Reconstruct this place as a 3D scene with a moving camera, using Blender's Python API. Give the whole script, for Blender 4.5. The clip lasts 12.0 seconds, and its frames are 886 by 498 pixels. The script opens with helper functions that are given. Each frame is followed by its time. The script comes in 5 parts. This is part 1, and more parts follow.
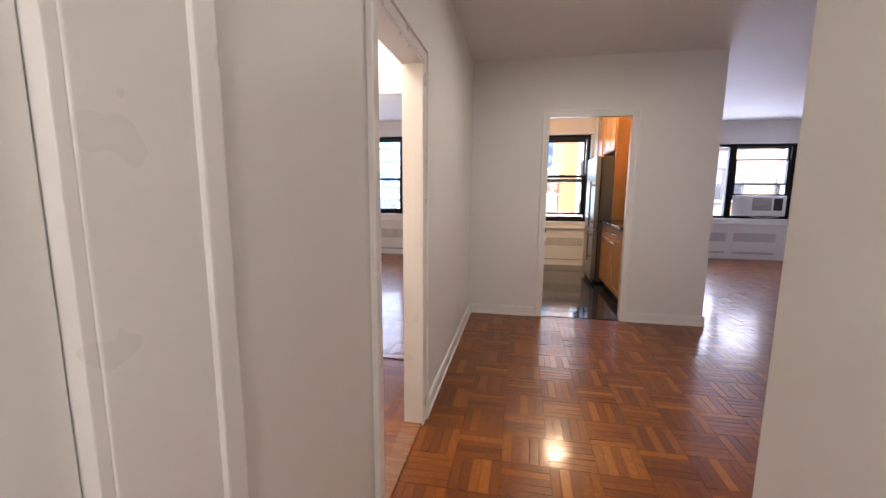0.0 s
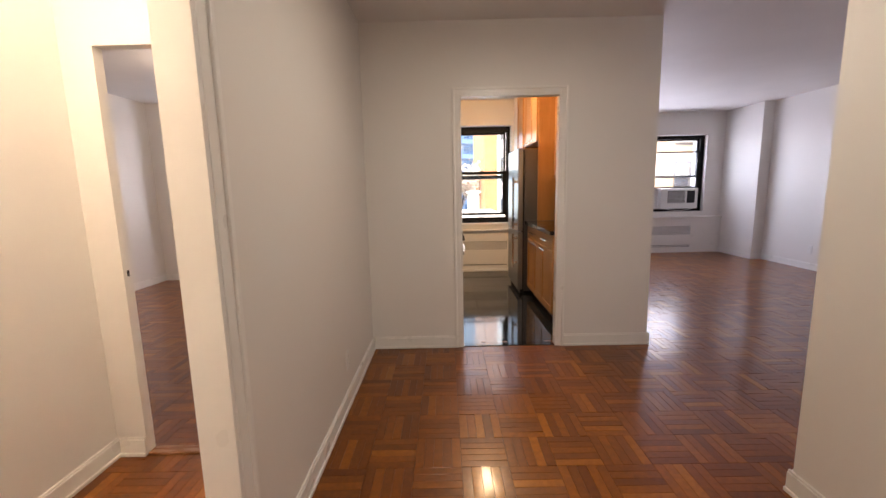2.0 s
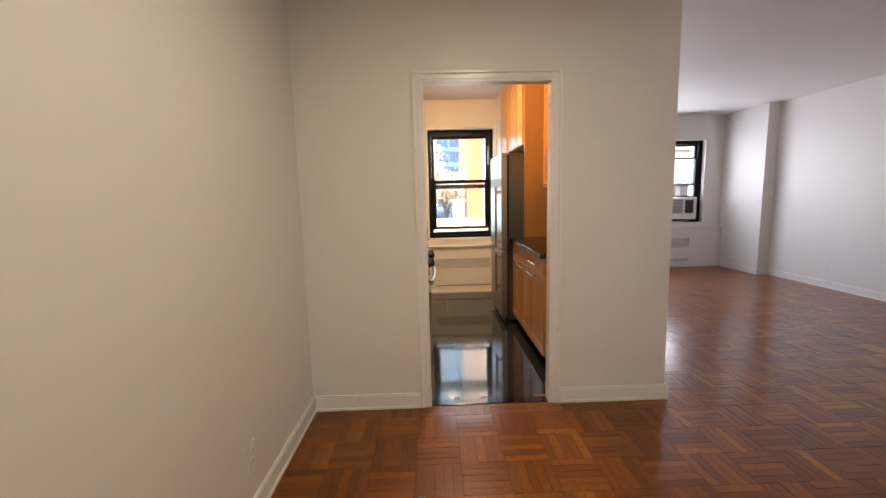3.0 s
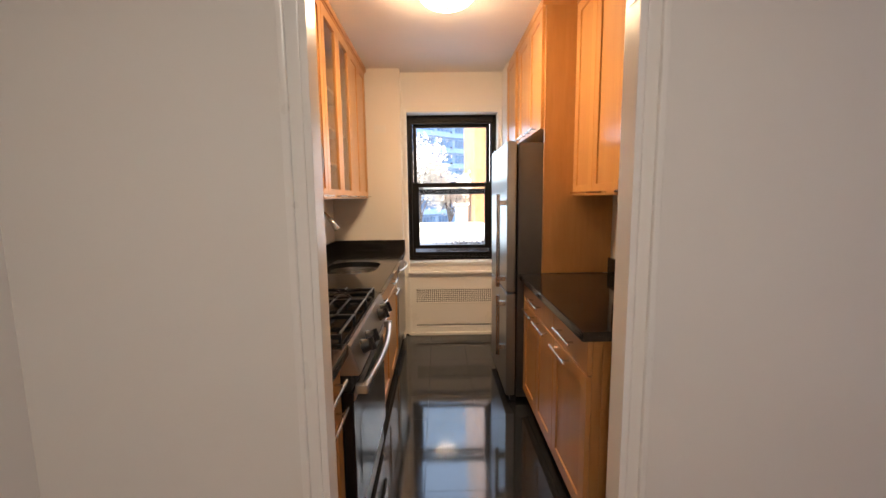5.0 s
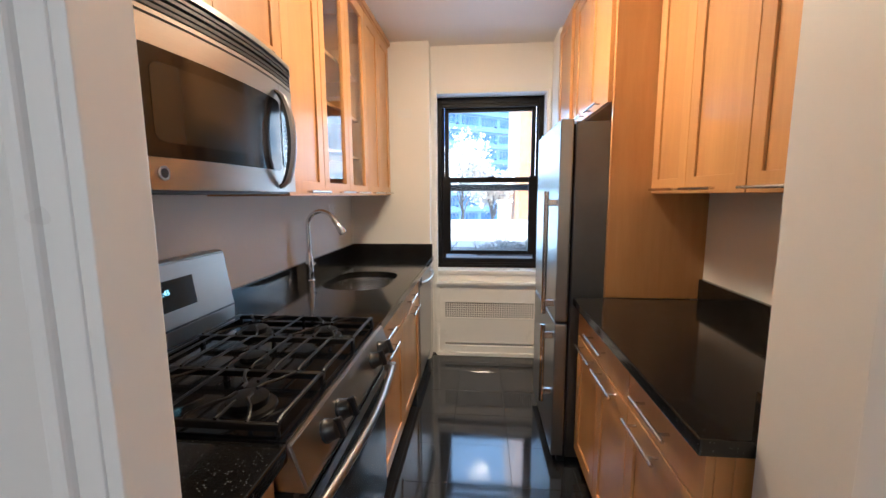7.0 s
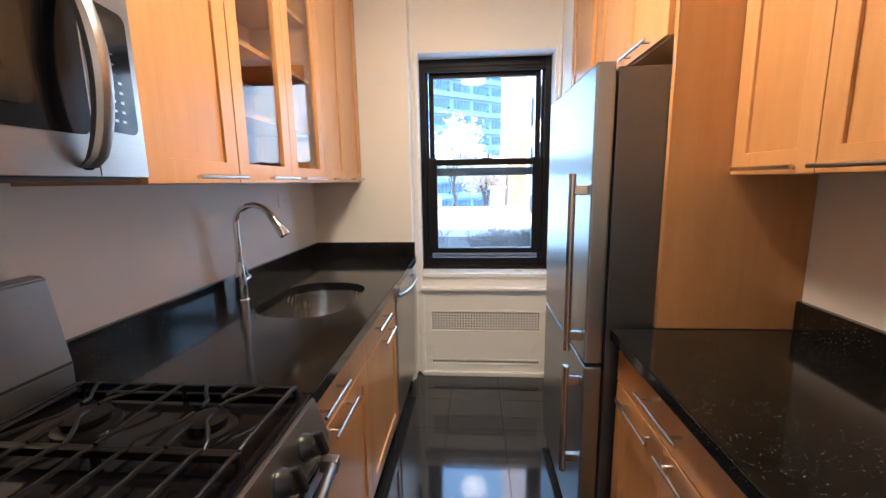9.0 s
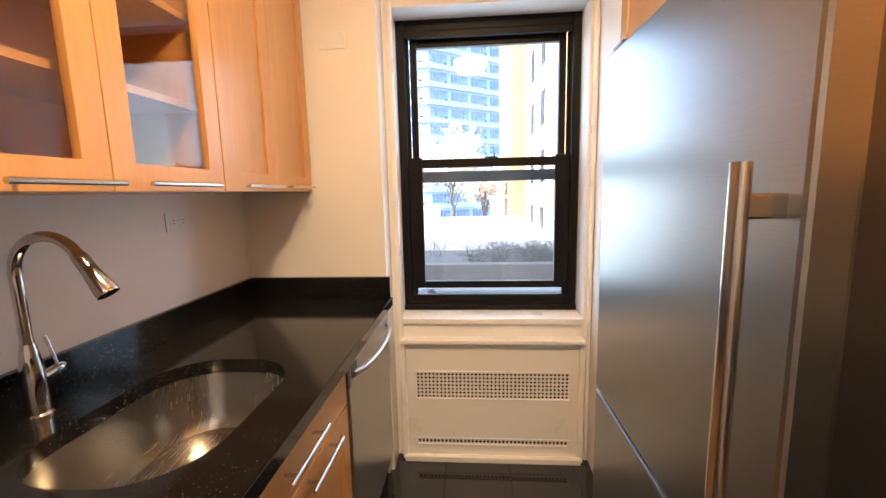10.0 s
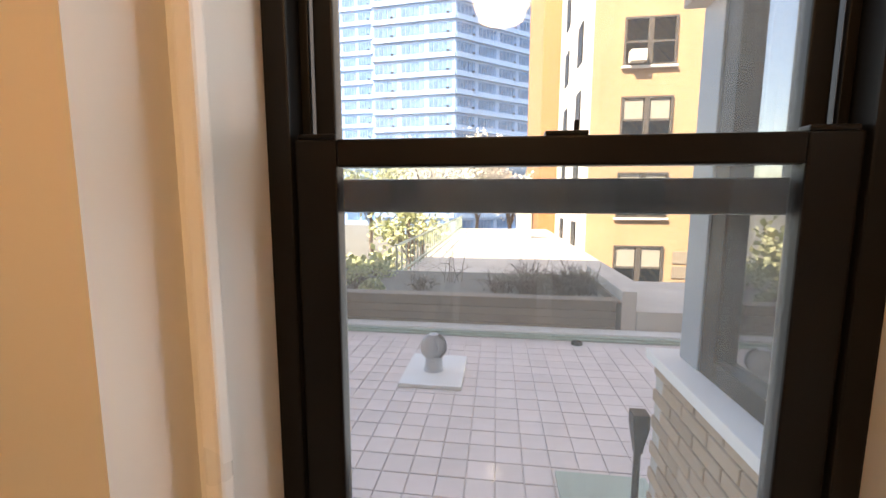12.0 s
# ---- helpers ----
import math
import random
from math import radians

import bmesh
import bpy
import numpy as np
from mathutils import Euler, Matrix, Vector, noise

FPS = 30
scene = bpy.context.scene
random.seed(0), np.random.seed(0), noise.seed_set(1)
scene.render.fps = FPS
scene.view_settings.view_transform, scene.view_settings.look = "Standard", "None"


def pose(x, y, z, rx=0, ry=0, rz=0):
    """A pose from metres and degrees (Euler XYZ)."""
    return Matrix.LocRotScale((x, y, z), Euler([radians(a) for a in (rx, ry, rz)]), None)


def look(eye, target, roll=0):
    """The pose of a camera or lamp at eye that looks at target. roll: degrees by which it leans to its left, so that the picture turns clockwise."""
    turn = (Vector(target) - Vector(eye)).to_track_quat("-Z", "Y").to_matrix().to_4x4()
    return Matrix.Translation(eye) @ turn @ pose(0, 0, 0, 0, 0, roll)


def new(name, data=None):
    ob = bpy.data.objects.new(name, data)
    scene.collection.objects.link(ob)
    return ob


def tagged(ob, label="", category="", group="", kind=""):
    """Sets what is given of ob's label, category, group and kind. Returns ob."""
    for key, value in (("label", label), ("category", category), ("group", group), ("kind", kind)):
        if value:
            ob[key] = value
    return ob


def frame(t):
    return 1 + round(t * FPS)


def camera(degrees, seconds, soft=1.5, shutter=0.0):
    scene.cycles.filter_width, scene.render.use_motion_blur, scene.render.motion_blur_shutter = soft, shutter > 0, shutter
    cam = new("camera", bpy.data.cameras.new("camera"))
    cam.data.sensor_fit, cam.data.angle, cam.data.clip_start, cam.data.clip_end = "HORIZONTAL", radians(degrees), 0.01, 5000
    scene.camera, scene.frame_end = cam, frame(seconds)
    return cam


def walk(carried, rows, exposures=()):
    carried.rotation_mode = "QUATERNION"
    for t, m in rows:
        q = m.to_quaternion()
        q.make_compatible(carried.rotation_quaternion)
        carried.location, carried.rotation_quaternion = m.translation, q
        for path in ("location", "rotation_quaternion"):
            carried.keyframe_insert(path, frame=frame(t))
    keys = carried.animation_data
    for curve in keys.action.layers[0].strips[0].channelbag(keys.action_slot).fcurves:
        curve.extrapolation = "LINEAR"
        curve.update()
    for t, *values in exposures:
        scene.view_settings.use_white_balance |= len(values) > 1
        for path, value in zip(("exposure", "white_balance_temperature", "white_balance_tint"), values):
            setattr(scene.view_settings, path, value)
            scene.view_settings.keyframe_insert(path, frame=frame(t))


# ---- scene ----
# camera and walk
cam = camera(95.2, 12.0)
PATH = [
    (0, (0.395, -0.045, 1.316), (0.028, 1.9, 1.025), 0.4),
    (0.5, (0.406, 0.107, 1.294), (0.141, 2.069, 1.011), 0.2),
    (1, (0.387, 0.29, 1.309), (0.24, 2.261, 1.008), -0.2),
    (1.5, (0.451, 0.593, 1.314), (0.374, 2.57, 1.022), -0.7),
    (2, (0.52, 0.933, 1.329), (0.505, 2.911, 1.033), -1.2),
    (2.5, (0.579, 1.322, 1.361), (0.624, 3.302, 1.08), -1.2),
    (3, (0.693, 1.705, 1.362), (0.74, 3.687, 1.103), -1.4),
    (3.2, (0.725, 1.858, 1.37), (0.777, 3.841, 1.111), -1.4),
    (4.8, (0.957, 3.047, 1.422), (0.984, 5.03, 1.165), -1.3),
    (5, (0.949, 3.208, 1.422), (0.972, 5.193, 1.173), -0.7),
    (5.5, (1.012, 3.522, 1.433), (0.933, 5.502, 1.167), -0.7),
    (6, (1.076, 3.746, 1.429), (0.904, 5.721, 1.163), -0.5),
    (6.5, (1.052, 3.816, 1.432), (0.858, 5.789, 1.168), -0.3),
    (8.5, (1.004, 4.156, 1.403), (0.865, 6.129, 1.104), -0.5),
    (9, (1.02, 4.496, 1.423), (0.869, 6.463, 1.094), -0.9),
    (9.5, (0.991, 4.916, 1.424), (0.865, 6.89, 1.127), -0.9),
    (10, (1.015, 5.35, 1.414), (0.868, 7.324, 1.132), -1.3),
    (10.5, (0.998, 5.778, 1.442), (0.894, 7.757, 1.168), -1.4),
    (11, (0.988, 6.179, 1.455), (0.89, 8.164, 1.233), -1.5),
    (11.5, (0.993, 6.542, 1.472), (0.851, 8.526, 1.259), -1.17),
    (12, (1.014, 6.874, 1.484), (0.754, 8.843, 1.244), 0.13),
]
walk(cam, [(t, look(eye, target, roll)) for t, eye, target, roll in PATH], ((0.0, 2.64, 6150, 17), (0.5, 2.56, 6300, 18), (1.5, 2.56, 6900, 18), (2.5, 2.56, 6950, 14), (3.2, 2.74, 7250, 11), (5.0, 2.62, 6500, 14), (5.5, 2.62, 6300, 16), (6.0, 2.62, 5800, 14), (6.5, 2.76, 5200, 5), (8.5, 2.87, 4950, 5), (9.0, 2.92, 4950, 6), (9.5, 3.04, 5250, 5), (10.0, 3.0, 6350, 12), (10.5, 2.86, 7700, 20), (11.0, 2.74, 8800, 23), (11.5, 2.54, 8900, 22), (12.0, 2.07, 8250, 17)))

# world, sun, daylight and lamps
world = bpy.data.worlds.new("sky")
scene.world = world
world.use_nodes = True
wn = world.node_tree
sky = wn.nodes.new("ShaderNodeTexSky")
sky.sky_type = "NISHITA"
sky.sun_disc = False
sky.sun_elevation = radians(48)
sky.sun_rotation = radians(222)
wn.links.new(sky.outputs[0], wn.nodes["Background"].inputs[0])
wn.nodes["Background"].inputs[1].default_value = 0.15

SUN_FROM = Vector((-0.50, -0.56, 0.83)).normalized()
sun_data = bpy.data.lights.new("sun", "SUN")
sun_data.energy, sun_data.angle, sun_data.color = 4.2, radians(0.5), (1.0, 0.93, 0.82)
sun = new("sun", sun_data)
sun.matrix_world = look(SUN_FROM * 60, (0, 0, 0))


def daylight(name, x, y, z, width, height, power, color=(0.80, 0.88, 1.0)):
    """Sky light that enters through a window, facing into the room (towards -y)."""
    d = bpy.data.lights.new(name, "AREA")
    d.shape, d.size, d.size_y, d.energy, d.color = "RECTANGLE", width, height, power, color
    ob = new(name, d)
    ob.matrix_world = look((x, y, z), (x, y - 1, z - 0.12))
    return ob


def bulb(name, x, y, z, power, color, radius=0.09):
    d = bpy.data.lights.new(name, "POINT")
    d.energy, d.color, d.shadow_soft_size = power, color, radius
    ob = new(name, d)
    ob.location = (x, y, z)
    return ob


def downlight(name, x, y, z, power, color):
    """The light that an opal ceiling dome throws down into a room."""
    d = bpy.data.lights.new(name, "AREA")
    d.shape, d.size, d.energy, d.color = "DISK", 0.26, power, color
    ob = new(name, d)
    ob.location = (x, y, z)
    return ob


daylight("daylight_kitchen", 1.10, 7.72, 1.52, 0.85, 1.40, 1.6, (0.66, 0.83, 1.0))
daylight("daylight_living", 4.2, 9.35, 1.50, 2.4, 1.35, 19.0, (0.75, 0.78, 1.0))
daylight("daylight_bedroom", -2.55, 8.25, 1.55, 1.3, 1.4, 6.5, (0.80, 0.84, 1.0))
downlight("bulb_kitchen", 1.02, 5.77, 2.535, 3.0, (1.0, 0.69, 0.39))
downlight("bulb_hall", 1.05, 2.68, 2.46, 2.45, (1.0, 0.93, 0.80))
downlight("fill_entrance", 0.36, -0.85, 2.46, 2.4, (1.0, 0.95, 0.88))
bulb("bulb_vestibule", -0.70, 1.75, 2.50, 7.0, (1.0, 0.82, 0.63))
bulb("bulb_bedroom", -1.92, 5.35, 2.50, 4.8, (1.0, 0.82, 0.66))

# materials


class Nodes:
    """A material with its Principled node and short calls for the usual nodes."""

    def __init__(self, name, rough=0.5, metal=0.0, spec=0.5, coat=0.0, coat_rough=0.05):
        self.mat = bpy.data.materials.new(name)
        self.mat.use_nodes = True
        self.t = self.mat.node_tree
        self.p = self.t.nodes["Principled BSDF"]
        self.p.inputs["Roughness"].default_value = rough
        self.p.inputs["Metallic"].default_value = metal
        self.p.inputs["Specular IOR Level"].default_value = spec
        self.p.inputs["Coat Weight"].default_value = coat
        self.p.inputs["Coat Roughness"].default_value = coat_rough

    def node(self, kind, **inputs):
        n = self.t.nodes.new(kind)
        for key, value in inputs.items():
            n.inputs[key.replace("_", " ")].default_value = value
        return n

    def link(self, a, b):
        self.t.links.new(a, b)

    def where(self, scale=(1, 1, 1), turn=(0, 0, 0)):
        c = self.node("ShaderNodeTexCoord")
        m = self.node("ShaderNodeMapping", Scale=scale, Rotation=turn)
        self.link(c.outputs["Object"], m.inputs["Vector"])
        return m.outputs[0]

    def noise(self, at, scale, detail=4.0, rough=0.55):
        n = self.node("ShaderNodeTexNoise", Scale=scale, Detail=detail, Roughness=rough)
        self.link(at, n.inputs["Vector"])
        return n.outputs["Fac"]

    def ramp(self, fac, *stops):
        r = self.node("ShaderNodeValToRGB")
        while len(r.color_ramp.elements) < len(stops):
            r.color_ramp.elements.new(0.5)
        for e, (at, c) in zip(r.color_ramp.elements, stops):
            e.position, e.color = at, (*c, 1)
        self.link(fac, r.inputs[0])
        return r.outputs[0]

    def mix(self, fac, a, b, mode="MIX"):
        m = self.node("ShaderNodeMix")
        m.data_type, m.blend_type = "RGBA", mode
        for sock, v in ((m.inputs[0], fac), (m.inputs[6], a), (m.inputs[7], b)):
            if isinstance(v, bpy.types.NodeSocket):
                self.link(v, sock)
            elif isinstance(v, (int, float)):
                sock.default_value = v
            else:
                sock.default_value = (*v, 1)
        return m.outputs[2]

    def math(self, op, a, b=0.0):
        m = self.node("ShaderNodeMath")
        m.operation = op
        for sock, v in ((m.inputs[0], a), (m.inputs[1], b)):
            if isinstance(v, bpy.types.NodeSocket):
                self.link(v, sock)
            else:
                sock.default_value = v
        return m.outputs[0]

    def color(self, v):
        if isinstance(v, bpy.types.NodeSocket):
            self.link(v, self.p.inputs["Base Color"])
        else:
            self.p.inputs["Base Color"].default_value = (*v, 1)
        return self

    def rough(self, fac, low, high):
        r = self.node("ShaderNodeMapRange")
        r.inputs[3].default_value, r.inputs[4].default_value = low, high
        self.link(fac, r.inputs[0])
        self.link(r.outputs[0], self.p.inputs["Roughness"])
        return self

    def bump(self, height, strength=0.2, distance=0.002, coat=False):
        b = self.node("ShaderNodeBump", Strength=strength, Distance=distance)
        self.link(height, b.inputs["Height"])
        self.link(b.outputs[0], self.p.inputs["Normal"])
        if coat:
            self.link(b.outputs[0], self.p.inputs["Coat Normal"])
        return self


def paint(name, base, rough=0.5, vary=0.03, grain=0.12, scale=1.0):
    m = Nodes(name, rough)
    at = m.where()
    big, fine = m.noise(at, 1.3 * scale, 3), m.noise(at, 240, 3)
    dark = tuple(max(0, c * (1 - vary * 2)) for c in base)
    m.color(m.ramp(big, (0.3, dark), (0.7, base)))
    m.rough(m.noise(at, 7, 2), rough - 0.02, rough + 0.02)
    if grain:
        m.bump(fine, grain, 0.001)
    return m.mat


WALL = paint("wall_paint", (0.80, 0.775, 0.735), 0.46, 0.008, 0.06)
CEILING = paint("ceiling_paint", (0.80, 0.78, 0.75), 0.6)
TRIM = paint("gloss_white_trim_paint", (0.84, 0.82, 0.78), 0.28, vary=0.004, grain=0.0)
DOOR_PAINT = paint("door_paint", (0.82, 0.80, 0.76), 0.32, grain=0.06)
FRAME = paint("dark_bronze_frame", (0.009, 0.0075, 0.007), 0.42, 0.15, 0.04)
BLACK_PLASTIC = paint("black_plastic", (0.012, 0.012, 0.013), 0.35, 0.1, 0.05)
WHITE_PLASTIC = paint("white_plastic", (0.80, 0.80, 0.78), 0.35, 0.02, 0.03)
DARK_VOID = paint("dark_gap", (0.01, 0.009, 0.008), 0.9)


def piece_random(m):
    """A number for each piece: by object for single pieces, by island for joined ones."""
    o, g = m.node("ShaderNodeObjectInfo"), m.node("ShaderNodeNewGeometry")
    return m.math("FRACT", m.math("ADD", o.outputs["Random"], g.outputs["Random Per Island"]))


def parquet():
    m = Nodes("oak_parquet_varnished", 0.3, spec=0.2, coat=0.42, coat_rough=0.12)
    r = piece_random(m)
    base = m.ramp(r, (0.0, (0.170, 0.041, 0.002)), (0.3, (0.220, 0.058, 0.003)), (0.62, (0.260, 0.074, 0.004)), (0.9, (0.330, 0.103, 0.007)), (1.0, (0.43, 0.148, 0.014)))
    shift = m.node("ShaderNodeVectorMath")
    shift.operation = "ADD"
    c = m.node("ShaderNodeTexCoord")
    m.link(c.outputs["Object"], shift.inputs[0])
    comb = m.node("ShaderNodeCombineXYZ")
    m.link(m.math("MULTIPLY", r, 37.0), comb.inputs[2])
    m.link(comb.outputs[0], shift.inputs[1])
    grain = m.noise(shift.outputs[0], 34, 6, 0.65)
    fine = m.noise(shift.outputs[0], 190, 3)
    col = m.mix(0.55, base, m.ramp(grain, (0.3, (0.30, 0.28, 0.27)), (0.7, (0.9, 0.9, 0.9))), "MULTIPLY")
    worn = m.noise(m.where(), 1.1, 4)
    col = m.mix(m.math("MULTIPLY", worn, 0.12), col, (0.16, 0.070, 0.028))
    m.color(col)
    m.rough(fine, 0.22, 0.40)
    wave = m.noise(m.where(), 5.0, 2)
    m.bump(m.math("ADD", m.math("MULTIPLY", wave, 0.8), m.math("ADD", m.math("MULTIPLY", r, 0.8), m.math("MULTIPLY", grain, 0.08))), 0.16, 0.004, True)
    return m.mat


PARQUET = parquet()


def wood(name, light, dark, rough=0.32, scale=(1.2, 1.2, 0.12)):
    m = Nodes(name, rough, coat=0.25, coat_rough=0.18)
    r = piece_random(m)
    c = m.node("ShaderNodeTexCoord")
    mp = m.node("ShaderNodeMapping", Scale=tuple(s * 8 for s in scale))
    m.link(c.outputs["Object"], mp.inputs["Vector"])
    comb = m.node("ShaderNodeCombineXYZ")
    m.link(m.math("MULTIPLY", r, 20.0), comb.inputs[0])
    m.link(comb.outputs[0], mp.inputs["Location"])
    grain = m.noise(mp.outputs[0], 5.0, 6, 0.6)
    broad = m.noise(mp.outputs[0], 0.9, 3)
    fac = m.math("ADD", m.math("MULTIPLY", grain, 0.45), m.math("MULTIPLY", broad, 0.55))
    col = m.ramp(fac, (0.32, dark), (0.66, light))
    tone = m.ramp(r, (0.0, (0.90, 0.87, 0.84)), (1.0, (1.0, 1.0, 1.0)))
    m.color(m.mix(1.0, col, tone, "MULTIPLY"))
    m.rough(grain, rough - 0.06, rough + 0.10)
    m.bump(grain, 0.05, 0.001)
    return m.mat


MAPLE = wood("honey_maple", (0.60, 0.325, 0.120), (0.50, 0.250, 0.080))
SADDLE = wood("oak_saddle", (0.33, 0.15, 0.06), (0.20, 0.08, 0.03), 0.25, (0.12, 1.2, 1.2))


def stone_black(name, rough, fleck, amount, dark=(0.004, 0.004, 0.0045), light=(0.016, 0.015, 0.014)):
    m = Nodes(name, rough, spec=0.5)
    at = m.where()
    v = m.node("ShaderNodeTexVoronoi", Scale=120.0)
    m.link(at, v.inputs["Vector"])
    cloud = m.noise(at, 9, 5)
    spot = m.math("MULTIPLY", m.math("LESS_THAN", v.outputs["Distance"], amount), m.math("GREATER_THAN", cloud, 0.47))
    base = m.ramp(m.noise(at, 60, 4), (0.3, dark), (0.75, light))
    m.color(m.mix(spot, base, fleck))
    m.rough(m.noise(at, 3.5, 4), max(0.02, rough - 0.03), rough + 0.06)
    m.bump(m.noise(at, 2.2, 2), 0.03, 0.004)
    return m.mat


GRANITE = stone_black("black_granite", 0.08, (0.15, 0.145, 0.13), 0.16, (0.004, 0.004, 0.0042), (0.013, 0.0125, 0.012))
TILE = stone_black("polished_black_tile", 0.06, (0.05, 0.05, 0.053), 0.12, (0.011, 0.0115, 0.013), (0.027, 0.028, 0.031))
GROUT = paint("dark_grout", (0.03, 0.03, 0.032), 0.8)


def metal(name, base, rough, stretch=(1, 1, 60), strength=0.012):
    m = Nodes(name, rough, 1.0)
    at = m.where(stretch)
    brush = m.noise(at, 14, 4)
    smear = m.noise(m.where(), 3, 3)
    m.color(m.ramp(brush, (0.25, tuple(c * 0.9 for c in base)), (0.75, base)))
    m.rough(m.math("ADD", m.math("MULTIPLY", brush, 0.5), m.math("MULTIPLY", smear, 0.5)), rough * 0.8, rough * 1.25)
    m.bump(brush, strength, 0.0006)
    return m.mat


STEEL = metal("brushed_stainless_steel", (0.44, 0.425, 0.405), 0.30)
FRIDGE_STEEL = metal("satin_fridge_steel", (0.36, 0.36, 0.355), 0.31, strength=0.003)
STEEL_DARK = metal("grey_fridge_side", (0.17, 0.165, 0.16), 0.42, (1, 1, 1), 0.02)
SINK_STEEL = metal("satin_sink_steel", (0.47, 0.45, 0.41), 0.26, (30, 1, 1), 0.004)
NICKEL = metal("satin_nickel", (0.66, 0.63, 0.60), 0.24, (1, 40, 1))
CHROME = metal("polished_chrome", (0.75, 0.75, 0.75), 0.08, (1, 1, 1), 0.0)
IRON = paint("cast_iron", (0.007, 0.0065, 0.0065), 0.36, 0.2, 0.3)
SCREEN = paint("dark_door_screen", (0.022, 0.021, 0.019), 0.14, 0.1, 0.0)
ENAMEL = paint("black_enamel", (0.006, 0.006, 0.007), 0.10, 0.05, 0.0)
ALUMINIUM = metal("galvanised_metal", (0.62, 0.63, 0.65), 0.38, (1, 1, 1), 0.02)


def plain_glass(name, tint=(1, 1, 1), gloss=1.0, dust_haze=0.0):
    mat = bpy.data.materials.new(name)
    mat.use_nodes = True
    t = mat.node_tree
    t.nodes.remove(t.nodes["Principled BSDF"])
    clear, shine, mix, edge, power = (t.nodes.new(k) for k in ("ShaderNodeBsdfTransparent", "ShaderNodeBsdfGlossy", "ShaderNodeMixShader", "ShaderNodeLayerWeight", "ShaderNodeMath"))
    clear.inputs[0].default_value = (*tint, 1)
    shine.inputs["Roughness"].default_value = 0.015
    edge.inputs[0].default_value = 0.5
    power.operation, power.inputs[1].default_value = "POWER", 4.0
    gain = t.nodes.new("ShaderNodeMath")
    gain.operation = "MULTIPLY_ADD"
    gain.inputs[1].default_value, gain.inputs[2].default_value = 0.5 * gloss, 0.03 * gloss
    t.links.new(edge.outputs["Facing"], power.inputs[0])
    t.links.new(power.outputs[0], gain.inputs[0])
    t.links.new(gain.outputs[0], mix.inputs[0])
    if dust_haze:
        haze, film, smear = (t.nodes.new(k) for k in ("ShaderNodeBsdfTranslucent", "ShaderNodeMixShader", "ShaderNodeTexNoise"))
        smear.inputs["Scale"].default_value = 5.0
        span = t.nodes.new("ShaderNodeMapRange")
        span.inputs[3].default_value, span.inputs[4].default_value = dust_haze * 0.6, dust_haze * 1.4
        t.links.new(smear.outputs[0], span.inputs[0])
        t.links.new(span.outputs[0], film.inputs[0])
        haze.inputs[0].default_value = (0.9, 0.9, 0.88, 1)
        t.links.new(clear.outputs[0], film.inputs[1])
        t.links.new(haze.outputs[0], film.inputs[2])
        clear = film
    t.links.new(clear.outputs[0], mix.inputs[1])
    t.links.new(shine.outputs[0], mix.inputs[2])
    t.links.new(mix.outputs[0], t.nodes["Material Output"].inputs[0])
    return mat


GLASS = plain_glass("window_glass", (0.97, 0.985, 0.98), dust_haze=0.032)
CABINET_GLASS = plain_glass("cabinet_glass", (0.93, 0.93, 0.91), 1.5)


def glow(name, color, strength):
    m = Nodes(name, 0.4)
    m.color((0.85, 0.83, 0.78))
    m.p.inputs["Emission Color"].default_value = (*color, 1)
    m.p.inputs["Emission Strength"].default_value = strength
    return m.mat


LAMP_GLASS = glow("lit_opal_glass", (1.0, 0.84, 0.66), 0.9)
LAMP_GLASS_BRIGHT = glow("bright_opal_glass", (1.0, 0.69, 0.39), 11.0)
DIGITS = glow("clock_digits", (0.45, 0.95, 1.0), 0.28)

for m_, v_ in ((IRON, 0.3), (ENAMEL, 0.35), (TILE, 0.8), (FRAME, 0.18)):
    m_.node_tree.nodes["Principled BSDF"].inputs["Specular IOR Level"].default_value = v_

# building helpers


def box(bm, x0, x1, y0, y1, z0, z1, bevel=0.0):
    """Adds a box to bm, its edges rounded by bevel."""
    vs = [bm.verts.new((x, y, z)) for x in (x0, x1) for y in (y0, y1) for z in (z0, z1)]
    fs = [bm.faces.new([vs[i] for i in f]) for f in ((0, 1, 3, 2), (4, 6, 7, 5), (0, 4, 5, 1), (2, 3, 7, 6), (0, 2, 6, 4), (1, 5, 7, 3))]
    if bevel > 0:
        es = list({e for f in fs for e in f.edges})
        bmesh.ops.bevel(bm, geom=es, offset=bevel, segments=2, profile=0.6, affect="EDGES", clamp_overlap=True)


def tube(bm, points, radius, sides=12, ends=True):
    """Adds a round bar along the points; radius is one number or one for each point."""
    pts = [Vector(p) for p in points]
    rad = radius if isinstance(radius, (list, tuple)) else [radius] * len(pts)
    rings, side = [], None
    for i, p in enumerate(pts):
        d = (pts[min(i + 1, len(pts) - 1)] - pts[max(i - 1, 0)]).normalized()
        if side is None:
            side = d.orthogonal().normalized()
        side = (side - d * side.dot(d)).normalized()
        up = d.cross(side)
        rings.append([bm.verts.new(p + rad[i] * (side * math.cos(a) + up * math.sin(a))) for a in (2 * math.pi * k / sides for k in range(sides))])
    for a, b in zip(rings, rings[1:]):
        for k in range(sides):
            bm.faces.new((a[k], a[(k + 1) % sides], b[(k + 1) % sides], b[k]))
    if ends:
        bm.faces.new(list(reversed(rings[0])))
        bm.faces.new(rings[-1])


